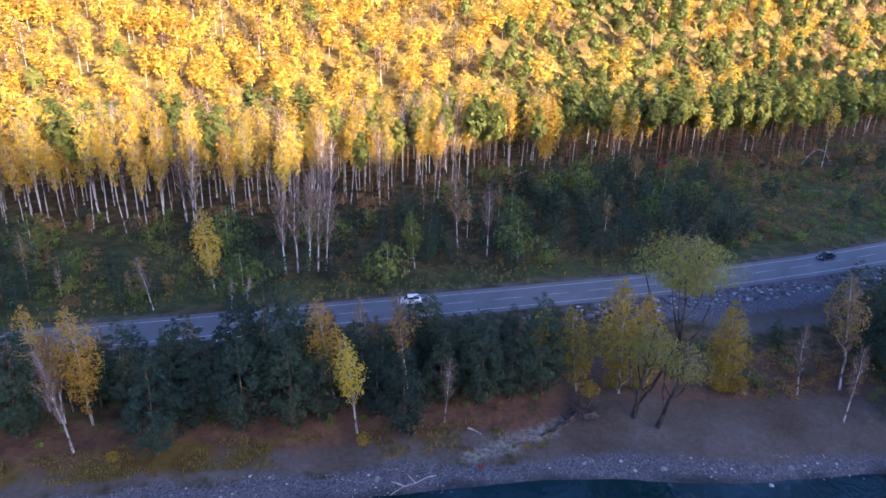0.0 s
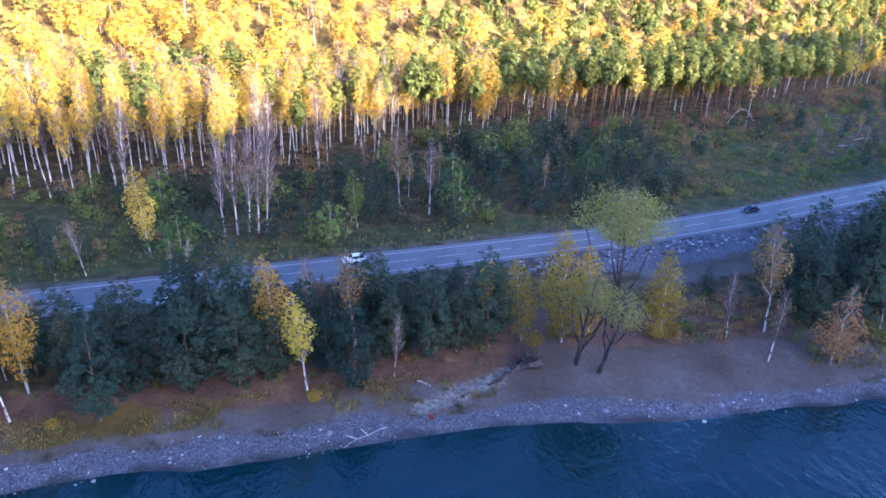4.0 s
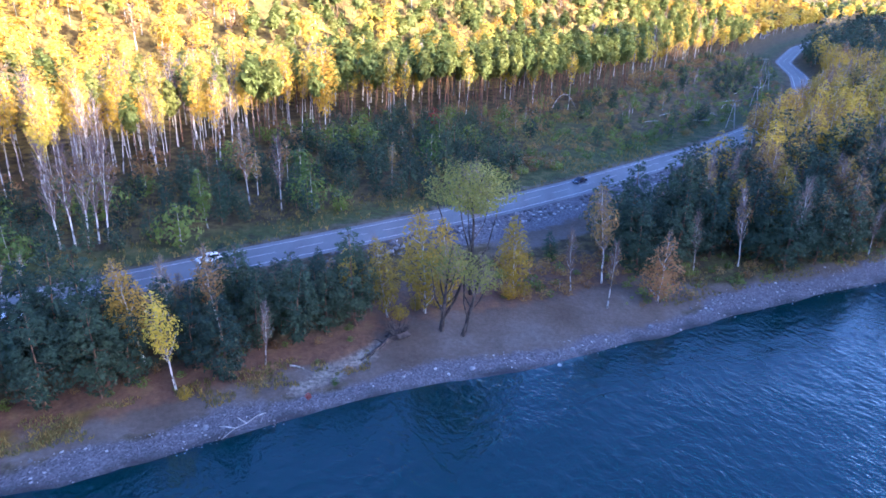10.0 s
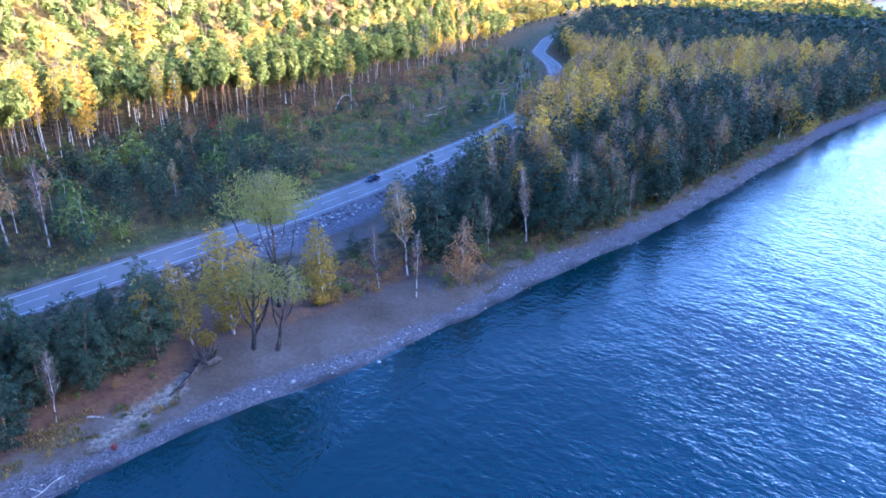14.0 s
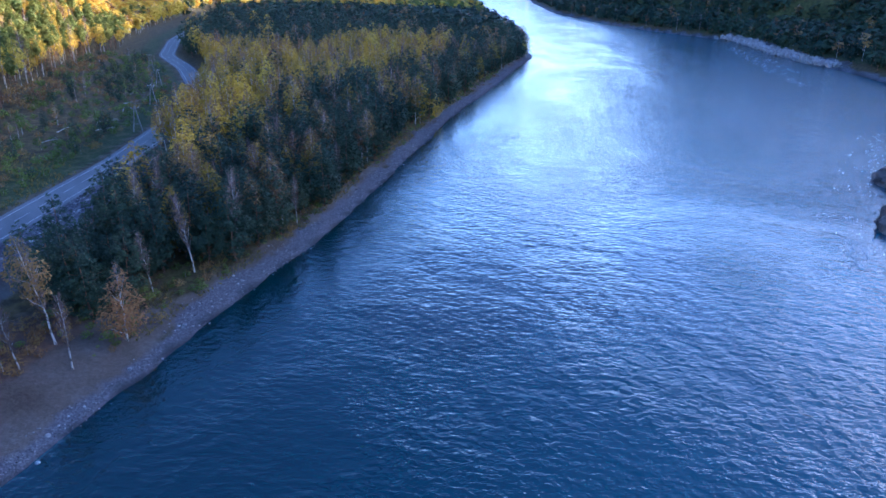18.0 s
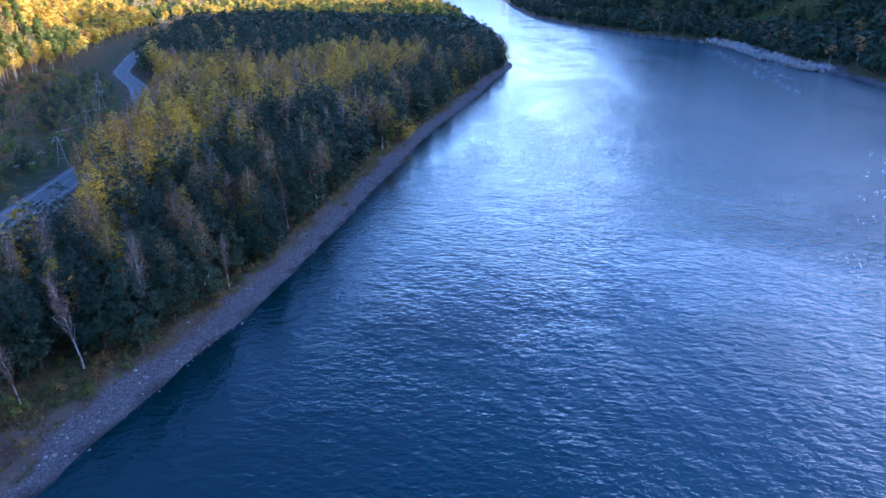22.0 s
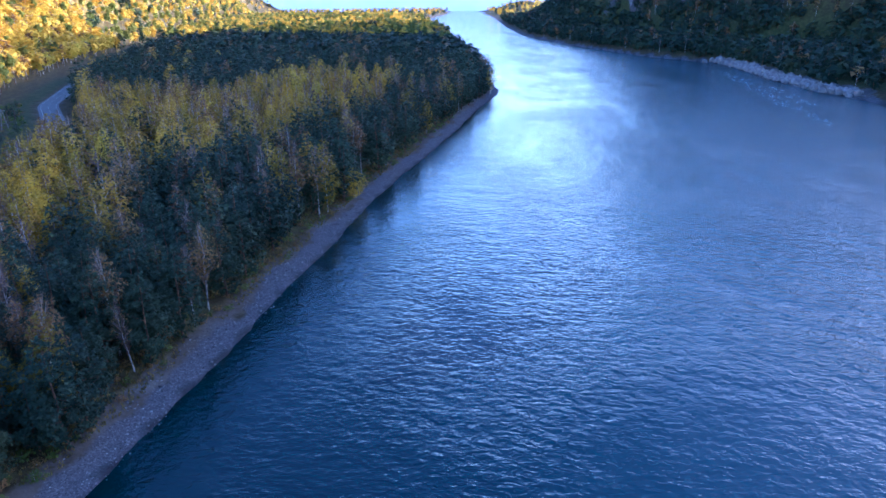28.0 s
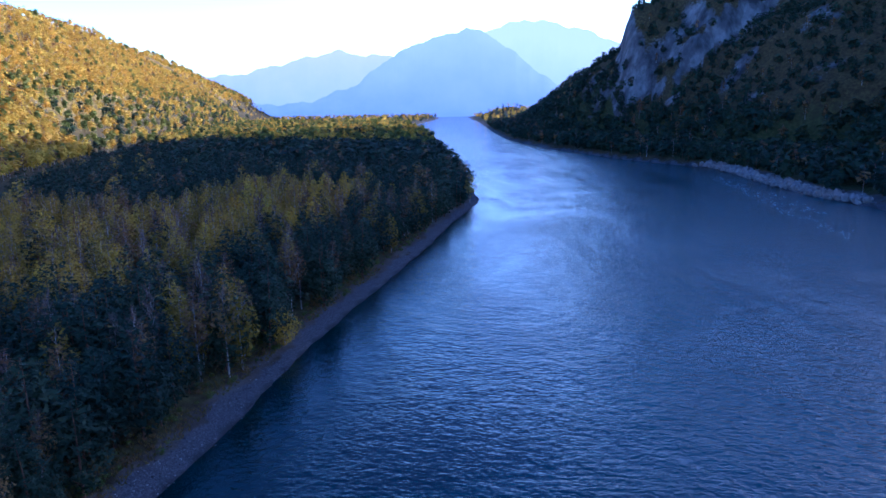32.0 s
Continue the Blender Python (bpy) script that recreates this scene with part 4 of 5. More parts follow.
# thin birches close beside the road where it enters the bend
x, y, r = scatter(146, 240, 170, 290, 4.2, lambda x, y: (beside(ROAD, x, y) < -7.5) & (beside(ROAD, x, y) > -16), 17)
plant(mixed(x, y, r, {"bare": 2.0, "sparse": 2.0, "amber": 2.5, "olive": 2.5}, 14, 20), lod=2, group="birches beside the road bend")
# north of the road: young pines and bushes in the cleared strip
strip = lambda x, y: (beside(ROAD, x, y) > 12) & (beside(EDGE, x, y) < -4)
x, y, r = scatter(-115, 62, 95, 235, 5.7, lambda x, y: strip(x, y) & ((x > -45) | (waves(x, y, 20.0, 2.0) > -0.1)), 21)
woods("young_pine_thicket", mixed(x, y, r, {"pine": 8, "sparse": 0.6, "bush": 1.2}, 5, 11), 2, "dense young pines on the strip north of the road")
x, y, r = scatter(-125, 330, 60, 420, 5.3, lambda x, y: strip(x, y) & ((x < -45) | (x > 50)) & (waves(x, y, 22.0, 3.0) > -0.6), 22)
woods("verge_bushes", [(("bush", "bush", "brownbush", "bush")[int(r.integers(0, 4))], a, b, r.uniform(1.0, 3.2)) for a, b in zip(x, y)], 1, "low green and brown bushes on the cleared verge north of the road")
x, y, r = scatter(-200, 330, 60, 420, 9.5, lambda x, y: strip(x, y) & ((x < -50) | (x > 58)) & (waves(x, y, 30.0, 5.0) > -0.1), 28)
woods("verge_young_trees", mixed(x, y, r, {"pine": 4, "sparse": 1, "bare": 1, "lime": 0.7}, 4, 9), 2, "scattered young pines and saplings on the cleared verge")
x, y, r = scatter(60, 420, 95, 260, 2.9, lambda x, y: (beside(SHORE, x, y) > 7.0 + 1.6 * waves(x, y, 10.0, 3.0)) & (beside(SHORE, x, y) < 13 + 5 * smooth(105, 90, x)), 29, 0)
woods("bank_bushes", [(("bush", "brownbush", "bush")[int(r.integers(0, 3))], a, b, r.uniform(0.5, 2.0)) for a, b in zip(x, y)], 1, "low bushes along the top of the stony bank")
x, y, r = scatter(-140, 12, 20, 130, 3.2, lambda x, y: (beside(SHORE, x, y) > 12.5) & (beside(SHORE, x, y) < 17), 30, 0)
woods("belt_undergrowth", [(("bush", "brownbush")[int(r.integers(0, 2))], a, b, r.uniform(0.5, 1.6)) for a, b in zip(x, y)], 1, "yellowing undergrowth below the riverside pines")
x, y, r = scatter(38, 66, 98, 116, 2.6, lambda x, y: (beside(SHORE, x, y) > 15) & (beside(ROAD, x, y) < -22), 36, 0)
woods("brown_brush", [(("brownbush", "brownbush", "bush")[int(r.integers(0, 3))], a, b, r.uniform(1.0, 2.6)) for a, b in zip(x, y)], 1, "reddish-brown brush behind the open sand")
# forest edge in the sun
x, y, r = scatter(-220, 170, 90, 300, 6.2, lambda x, y: (beside(EDGE, x, y) > -2 + 6 * waves(x, y, 16.0, 1.0)) & (beside(EDGE, x, y) < 16) & (x > -0.95 * y - 10), 23)
west = x < -5 + 12 * waves(x, y, 30.0)
plant(mixed(x[west], y[west], r, {"tallbirch": 7.5, "bare": 1.6, "tallpine": 2}, 20, 29), lod=3, group="birches of the forest edge")
plant(mixed(x[~west], y[~west], r, {"tallpine": 6, "tallbirch": 2.4}, 20, 28), lod=2, group="trees of the forest edge")
x, y, r = scatter(-220, 300, 90, 430, 4.3, lambda x, y: (beside(EDGE, x, y) > -7) & (beside(EDGE, x, y) < 14) & (waves(x, y, 14.0, 9.0) > -0.15), 33)
woods("edge_undergrowth", [(("bush", "brownbush", "brownbush", "pine", "sparse")[int(r.integers(0, 5))], a, b, r.uniform(1.2, 5.5)) for a, b in zip(x, y)], 1, "tangled bushes and saplings under the forest edge")
x, y, r = scatter(-230, 330, 90, 480, 5.3, lambda x, y: (beside(EDGE, x, y) >= 15) & (beside(EDGE, x, y) < 46) & (x < 300), 24)
green = waves(x, y, 60.0, 7.0) + 0.006 * x + 0.6 * smooth(-30, 20, x) > 0.0
woods("edge_birch_wood", mixed(x[~green], y[~green], r, {"yellow": 2, "tallbirch": 5, "bare": 1.2, "tallpine": 1.5}, 18, 26), 2, "sunlit yellow birch wood")
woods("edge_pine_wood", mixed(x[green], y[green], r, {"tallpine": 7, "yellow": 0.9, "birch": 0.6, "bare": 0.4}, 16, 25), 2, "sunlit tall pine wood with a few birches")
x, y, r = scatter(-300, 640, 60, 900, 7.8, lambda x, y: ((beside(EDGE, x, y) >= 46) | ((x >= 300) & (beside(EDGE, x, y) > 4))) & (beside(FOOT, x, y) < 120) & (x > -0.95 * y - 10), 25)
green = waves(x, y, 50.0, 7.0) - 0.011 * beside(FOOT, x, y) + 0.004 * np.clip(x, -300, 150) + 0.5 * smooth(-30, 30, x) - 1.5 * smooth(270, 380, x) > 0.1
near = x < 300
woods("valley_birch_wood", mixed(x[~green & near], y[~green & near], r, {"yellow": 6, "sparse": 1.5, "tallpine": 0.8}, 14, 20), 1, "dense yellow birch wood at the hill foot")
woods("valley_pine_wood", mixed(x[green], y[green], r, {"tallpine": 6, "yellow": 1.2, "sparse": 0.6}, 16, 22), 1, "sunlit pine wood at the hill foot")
woods("bend_birch_wood", mixed(x[~green & ~near], y[~green & ~near], r, {"yellow": 6, "sparse": 1.2, "tallpine": 0.8}, 14, 20), 0, "yellow birch wood beyond the road bend")
x, y, r = scatter(-600, 1900, -100, 1900, 12.0, lambda x, y: (beside(FOOT, x, y) >= 100) & (beside(FOOT, x, y) < 400) & (x > -0.95 * y - 10), 26, 0)
woods("hillside_wood", mixed(x, y, r, {"yellow": 7, "amber": 2.5, "sparse": 0.8, "tallpine": 0.8}, 14, 21), 0, "yellow autumn wood covering the sunny hillside")
x, y, r = scatter(640, 1900, 200, 1800, 17.5, lambda x, y: (beside(SHORE, x, y) > 14) & (beside(FOOT, x, y) < 120) & ((beside(EDGE, x, y) > 0) | (x > 800)), 27, 0)
woods("far_valley_wood", mixed(x, y, r, {"tallpine": 3.5, "yellow": 5, "pine": 2}, 15, 22), 0, "pines and birches of the valley beyond the bend")
x, y, r = scatter(-600, 3300, -100, 3300, 29.0, lambda x, y: (beside(FOOT, x, y) >= 100) & (beside(FOOT, x, y) < 760) & ((x >= 1900) | (beside(FOOT, x, y) >= 400)) & (x > -0.6 * y), 34, 0)
woods("upper_hillside_wood", mixed(x, y, r, {"yellow": 6, "amber": 2, "sparse": 1, "tallpine": 1.4}, 22, 32), 0, "autumn wood along the top of the hill")
x, y, r = scatter(1850, 3600, 700, 3000, 42.0, lambda x, y: ((beside(SHORE, x, y) > 14) & (beside(FOOT, x, y) < 120)) | ((-beside(FAR_BANK, x, y) > 8) & (-beside(FAR_BANK, x, y) < 500)), 35, 0)
woods("distant_valley_wood", mixed(x, y, r, {"pine": 3, "yellow": 4, "sparse": 2}, 14, 20), 0, "distant woods along both banks down the valley")
# far bank and its mountain
x, y, r = scatter(120, 1900, -420, 900, 11.5, lambda x, y: (-beside(FAR_BANK, x, y) > 8) & (-beside(FAR_BANK, x, y) < 120), 31, 0)
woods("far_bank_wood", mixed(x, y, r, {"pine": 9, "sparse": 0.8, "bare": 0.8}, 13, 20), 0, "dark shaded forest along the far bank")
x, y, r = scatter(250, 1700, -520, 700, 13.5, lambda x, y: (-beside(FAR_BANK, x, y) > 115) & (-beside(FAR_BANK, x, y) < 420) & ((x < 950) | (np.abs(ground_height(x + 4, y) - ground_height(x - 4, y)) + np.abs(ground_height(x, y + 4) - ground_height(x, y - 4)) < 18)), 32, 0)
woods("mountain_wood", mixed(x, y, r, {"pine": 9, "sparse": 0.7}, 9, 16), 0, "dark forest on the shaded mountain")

# ---- far ridges ----


def ridge(name, dist, stops, low, high, glow, seed):
    az = np.linspace(stops[0][0], stops[-1][0], 160)
    el = np.interp(az, [s[0] for s in stops], [s[1] for s in stops])
    el = el + 0.10 * np.sin(az * 2.1 + seed) + 0.05 * np.sin(az * 4.7 + 2 * seed) + 0.02 * np.sin(az * 11.0)
    a = np.radians(az)
    V = []
    for f in np.linspace(0, 1, 14):
        d = dist - 220 * (1 - f)
        z = 57 + np.tan(np.radians(el)) * dist
        V.append(np.stack([137 + np.cos(a) * d, 44 + np.sin(a) * d, -5 + (z + 5) * f ** 1.1], -1))
    V = np.array(V)
    i = np.arange(14 * 160).reshape(14, 160)
    F = np.stack([i[:-1, :-1], i[:-1, 1:], i[1:, 1:], i[1:, :-1]], -1).reshape(-1, 4)
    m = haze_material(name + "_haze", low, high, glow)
    tagged(new(name, make_mesh(name, V.reshape(-1, 3), F, [m], smooth_faces=True)), "forested mountain far down the valley, blue haze put in as a glow", "mountain", kind="structure")


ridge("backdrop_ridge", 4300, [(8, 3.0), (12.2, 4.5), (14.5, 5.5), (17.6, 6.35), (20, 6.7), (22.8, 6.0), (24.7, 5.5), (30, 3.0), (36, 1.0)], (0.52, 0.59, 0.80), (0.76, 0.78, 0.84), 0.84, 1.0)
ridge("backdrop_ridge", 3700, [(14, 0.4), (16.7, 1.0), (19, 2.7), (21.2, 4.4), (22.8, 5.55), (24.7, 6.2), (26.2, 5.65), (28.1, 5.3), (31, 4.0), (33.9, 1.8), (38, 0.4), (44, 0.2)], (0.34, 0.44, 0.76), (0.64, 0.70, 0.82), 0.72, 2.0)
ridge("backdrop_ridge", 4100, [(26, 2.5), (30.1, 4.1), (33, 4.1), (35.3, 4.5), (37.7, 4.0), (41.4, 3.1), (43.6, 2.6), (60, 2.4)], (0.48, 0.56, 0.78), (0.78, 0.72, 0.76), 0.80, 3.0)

# ---- things on the beach, the road and the verge ----


def part(name, me, parent, label="", at=None):
    o = new(name, me)
    o.parent = parent
    if at is not None:
        o.matrix_local = at
    if label:
        o["label"] = label
    return o


def mesh_of(bm, name, *mats):
    me = bpy.data.meshes.new(name)
    bm.to_mesh(me)
    bm.free()
    for m in mats:
        me.materials.append(m)
    return me


def stone_mesh(seed, mat, detail=1, flat=0.65):
    r = np.random.default_rng(seed)
    bm = bmesh.new()
    bmesh.ops.create_icosphere(bm, subdivisions=detail, radius=0.5)
    for v in bm.verts:
        v.co *= 1 + 0.35 * noise.noise(v.co * 2.1 + Vector((seed, 0, 0))) + float(r.normal(0, 0.05))
        v.co.z *= flat
    return mesh_of(bm, "stone", mat)


def at_ground(x, y, lift=0.0, turn=0.0, scale=1.0):
    return Matrix.Translation((x, y, float(ground_height(x, y)) + lift)) @ Matrix.Rotation(turn, 4, "Z") @ Matrix.Scale(scale, 4)


# single pale stones at the water's edge
PALE = [stone_mesh(40 + n, M_PALE_STONE, 2) for n in range(3)]
GREY = [stone_mesh(50 + n, M_STONE, 2) for n in range(3)]
for n, (sx, sy, size) in enumerate([(40.5, 80.9, 1.1), (21.5, 82.3, 0.9), (23.2, 80.9, 0.8), (31.0, 84.2, 0.6), (-21.0, 71.2, 0.6), (-46.0, 64.5, 0.7), (36.0, 83.0, 0.5), (12.0, 79.6, 0.5), (48.0, 86.0, 0.6), (-33.0, 68.6, 0.5)]):
    tagged(new("stone", PALE[n % 3]), "pale rounded stone at the water's edge", "stone", "pale stones on the beach").matrix_world = at_ground(sx, sy, 0.07 * size, n * 1.3, size * 0.6)
for n, (sx, sy, size) in enumerate([(27.0, 81.6, 0.9), (44.0, 84.4, 0.8), (60.0, 89.0, 0.7), (16.5, 81.0, 0.6), (-10.0, 74.0, 0.6), (74.0, 93.0, 0.8), (12.2, 151.3, 1.8)]):
    tagged(new("boulder", GREY[n % 3]), "grey weathered boulder lying on the ground", "stone", "grey boulders").matrix_world = at_ground(sx, sy, 0.15 * size, n * 2.1, size)


def heap(name, spots, sizes, mats, label, seed, flat=0.6, sink=0.1):
    """Stones too many to pick apart, as one stretch."""
    r = np.random.default_rng(seed)
    bm = bmesh.new()
    bmesh.ops.create_icosphere(bm, subdivisions=1, radius=0.5)
    base = np.array([v.co[:] for v in bm.verts])
    tri = np.array([[v.index for v in f.verts] for f in bm.faces])
    bm.free()
    x, y = spots
    n = len(x)
    z = ground_height(x, y)
    shape = 1 + r.normal(0, 0.16, (n, len(base), 1))
    stretch = np.stack([r.uniform(0.7, 1.4, n), r.uniform(0.7, 1.1, n), flat * r.uniform(0.7, 1.2, n)], -1)[:, None]
    V = base[None] * shape * stretch * sizes[:, None, None]
    a = r.uniform(0, 6.3, n)[:, None]
    V = np.stack([V[..., 0] * np.cos(a) - V[..., 1] * np.sin(a) + x[:, None], V[..., 0] * np.sin(a) + V[..., 1] * np.cos(a) + y[:, None], V[..., 2] + (z + sizes * sink)[:, None]], -1)
    F = (tri[None] + (np.arange(n) * len(base))[:, None, None]).reshape(-1, 3)
    idx = np.repeat(r.choice(len(mats), n, p=[0.97, 0.03] if len(mats) == 2 else None), len(tri))
    return tagged(new(name, make_mesh(name, V.reshape(-1, 3), F, mats, idx)), label, "stones", kind="stuff")


M_PEBBLE, _pn, _pl, _pb = material("beach_pebbles", 0.85, 0.3)
_pg = _pn.new("ShaderNodeNewGeometry")
_pr = ramp(_pn, [(0.0, (0.05, 0.047, 0.05)), (0.45, (0.125, 0.12, 0.126)), (0.8, (0.21, 0.2, 0.203)), (1.0, (0.4, 0.39, 0.38))])
_pl.new(_pg.outputs["Random Per Island"], _pr.inputs[0])
_pl.new(_pr.outputs[0], _pb.inputs["Base Color"])

x, y, r = scatter(-62, 250, 55, 160, 0.62, lambda x, y: (beside(SHORE, x, y) > -0.6) & (beside(SHORE, x, y) < 5.0 + 3 * smooth(66, 80, x)) & (waves(x, y, 5.0, 2.0) + 0.5 * waves(x, y, 13.0, 4.0) > 0.22 - 0.25 * smooth(66, 80, x)), 51, 0)
keep = r.choice(len(x), min(len(x), 5200), replace=False)
heap("shore_pebbles", (x[keep], y[keep]), r.lognormal(-1.6, 0.42, len(keep)), [M_PEBBLE, M_PALE_STONE], "grey and white pebbles strewn along the waterline", 52)
x, y, r = scatter(8, 140, 110, 195, 0.95, lambda x, y: (beside(ROAD, x, y) < -5.6) & (beside(ROAD, x, y) > -11.0) & (waves(x, y, 9.0, 1.0) > -0.5), 53, 0)
heap("roadside_riprap", (x, y), r.lognormal(-0.45, 0.35, len(x)), [M_PEBBLE], "broken grey stones on the road embankment", 54)


def tufts(name, spots, high, label, seed, mat, each=6):
    r = np.random.default_rng(seed)
    x, y = spots
    n = len(x)
    C = np.repeat(np.stack([x, y, ground_height(x, y) - 0.03], -1), each, 0) + r.normal(0, 0.16, (n * each, 3)) * [1, 1, 0]
    D = unit(r, n * each) * 0.5 + [0, 0, 1.0]
    D /= np.linalg.norm(D, axis=1, keepdims=True)
    V, F = slivers(r, C, D, high, 0.09)
    return tagged(new(name, make_mesh(name, V, F, [mat], tint=np.repeat(r.uniform(0, 1, n), each * 3))), label, "grass", kind="stuff")


x, y, r = scatter(-62, 12, 50, 100, 0.55, lambda x, y: (beside(SHORE, x, y) > 6.2) & (beside(SHORE, x, y) < 11.5) & (waves(x, y, 7.0, 6.0) > 0.12 - 0.2 * smooth(0, -12, x)), 61, 0)
tufts("bank_grass", (x, y), 0.55, "ochre and olive grass patches on the bank", 62, M_GRASS)
x, y, r = scatter(66, 330, 88, 190, 0.9, lambda x, y: (beside(SHORE, x, y) > 6.2) & (beside(SHORE, x, y) < 14) & (waves(x, y, 8.0, 6.0) > -0.3), 63, 0)
tufts("peninsula_grass", (x, y), 0.6, "olive grass along the foot of the peninsula trees", 64, M_GRASS)
x, y, r = scatter(-110, 120, 60, 260, 1.6, lambda x, y: (beside(ROAD, x, y) > 5.8) & (beside(EDGE, x, y) < -2) & (waves(x, y, 12.0, 2.0) > -0.2), 65, 0)
tufts("verge_grass", (x, y), 0.8, "rough green and straw-coloured grass north of the road", 66, M_GRASS)

# shrubs by the washed-out bank
for kind, bx, by, bh in (("brownbush", 8.7, 82.6, 1.5), ("bush", 6.7, 80.4, 1.4), ("redbush", 2.9, 77.9, 1.2), ("redbush", 48.7, 217.0, 7.0), ("bush", 4.5, 85.0, 1.0), ("brownbush", -4.0, 80.0, 0.9), ("yellowbush", 18.0, 94.3, 3.2), ("yellowbush", 25.5, 97.2, 4.0), ("yellowbush", 21.0, 96.8, 3.0), ("yellowbush", 38.0, 98.6, 3.4), ("yellowbush", 41.0, 99.6, 3.0), ("yellowbush", -13.0, 79.5, 2.2), ("yellowbush", -44.0, 71.0, 1.8), ("bush", 66.5, 96.5, 1.6), ("brownbush", 61.5, 95.0, 1.4)):
    tree(kind, bx, by, bh, lod=2)


def limb(points, r0, r1, sides=7):
    P = np.array(points, float)
    t = np.linspace(0, 1, len(P))
    V, F = tube(P, r0 + (r1 - r0) * t, sides)
    return V, F


def log_thing(name, label, category, points, r0, r1, twigs=(), mat=None):
    """A fallen stem with its broken branches, lying on the ground."""
    root = new(name)
    ox, oy = points[0][0], points[0][1]
    root.location = (ox, oy, float(ground_height(ox, oy)))
    lay = lambda pts: [(px - ox, py - oy, float(ground_height(px, py)) - root.location.z + pz) for px, py, pz in pts]
    part("stem", make_mesh("stem", *limb(lay(points), r0, r1), [mat or M_DEAD_WOOD], smooth_faces=True), root)
    for tw in twigs:
        part("branch", make_mesh("branch", *limb(lay(tw), r1 * 1.1, 0.02, 5), [mat or M_DEAD_WOOD], smooth_faces=True), root)
    return tagged(root, label, category)


M_BLEACHED = bark("bleached_driftwood", (0.50, 0.47, 0.43), (0.3, 0.28, 0.25), 2.0)
log_thing("driftwood", "bleached forked driftwood branch at the waterline", "driftwood", [(-7.9, 71.6, 0.1), (-6.4, 73.2, 0.15), (-5.0, 73.9, 0.2), (-3.8, 75.1, 0.2), (-2.6, 75.6, 0.25)], 0.05, 0.10,
          [[(-6.4, 73.2, 0.2), (-7.5, 73.3, 0.45), (-8.3, 73.6, 0.3)], [(-5.0, 73.9, 0.2), (-5.9, 74.5, 0.5), (-6.3, 75.0, 0.35)]], M_BLEACHED)
log_thing("fallen_log", "short grey log lying on the bank", "log", [(0.6, 84.8, 0.15), (1.6, 84.5, 0.16), (2.5, 84.0, 0.16)], 0.16, 0.12)
log_thing("uprooted_trunk", "dark uprooted trunk slanting down the eroded bank", "log", [(16.4, 90.0, 0.7), (14.6, 88.0, 0.5), (12.4, 86.2, 0.3), (10.8, 85.0, 0.2)], 0.32, 0.16,
          [[(14.6, 88.0, 0.5), (13.6, 88.6, 0.8), (12.8, 88.8, 0.5)], [(13.2, 86.8, 0.35), (12.6, 85.8, 0.4), (11.8, 85.2, 0.2)]], M_WILLOW_BARK)
r = np.random.default_rng(71)
roots = new("root_plate")
roots.location = (16.8, 90.0, float(ground_height(16.8, 90.0)))
soil = stone_mesh(77, M_WILLOW_BARK, 3, 0.55)
soil.name = "soil_clump"
part("soil_clump", soil, roots, at=Matrix.Translation((0.2, 0, 0.35)) @ Matrix.Diagonal((3.8, 2.4, 2.6, 1)))
for n in range(40):
    a = r.uniform(0, 6.28)
    s = np.array([math.cos(a) * 1.1, math.sin(a) * 0.8, 0.5 + r.uniform(0, 0.9)])
    e = s * r.uniform(1.5, 2.4) + [0, 0, r.uniform(-0.3, 0.7)]
    e[2] = max(e[2], 0.05)
    part("root", make_mesh("root", *limb([s * 0.5, s, (s + e) / 2 + r.normal(0, 0.12, 3), e], 0.12, 0.02, 5), [M_WILLOW_BARK], smooth_faces=True), roots)
tagged(roots, "dark tangled root plate of an uprooted tree on the bank", "root plate")
for n, (lx, ly, ang, ln) in enumerate([(140, 232, 0.5, 9), (150, 226, -0.3, 8), (128, 222, 0.2, 7), (176, 246, 0.9, 9), (188, 262, 0.1, 8), (118, 226, 1.2, 6), (205, 280, 0.6, 9), (160, 238, -0.6, 7)]):
    dx, dy = math.cos(ang) * ln, math.sin(ang) * ln
    log_thing("fallen_birch", "pale fallen birch trunk among the brush", "log", [(lx, ly, 0.5), (lx + dx / 2, ly + dy / 2, 0.8), (lx + dx, ly + dy, 0.6)], 0.16, 0.06, [[(lx + dx * 0.6, ly + dy * 0.6, 0.7), (lx + dx * 0.75 + 0.8, ly + dy * 0.75, 1.3), (lx + dx * 0.8 + 1.4, ly + dy * 0.8, 1.2)]], M_BIRCH_BARK)
# birch bent over into an arch
arch = new("bent_birch")
arch.location = (102.2, 247.5, float(ground_height(102.2, 247.5)))
pts = [(9.6 * u, 0.3 * math.sin(3 * u), -0.2 + 30.0 * u * (1 - u) * 0.72 + (0.6 if u > 0.98 else 0)) for u in np.linspace(0, 1, 13)]
part("trunk", make_mesh("trunk", *limb(pts, 0.16, 0.05), [M_BIRCH_BARK], smooth_faces=True), arch)
for u in (0.45, 0.62, 0.78, 0.9):
    p = (9.6 * u, 0.3 * math.sin(3 * u), 30.0 * u * (1 - u) * 0.72)
    part("branch", make_mesh("branch", *limb([p, (p[0] + 0.6, p[1] - 0.5, p[2] - 0.4), (p[0] + 0.9, p[1] - 0.8, p[2] - 1.1)], 0.04, 0.01, 4), [M_BIRCH_BARK], smooth_faces=True), arch)
tagged(arch, "slender white birch bent over into an arch", "tree")

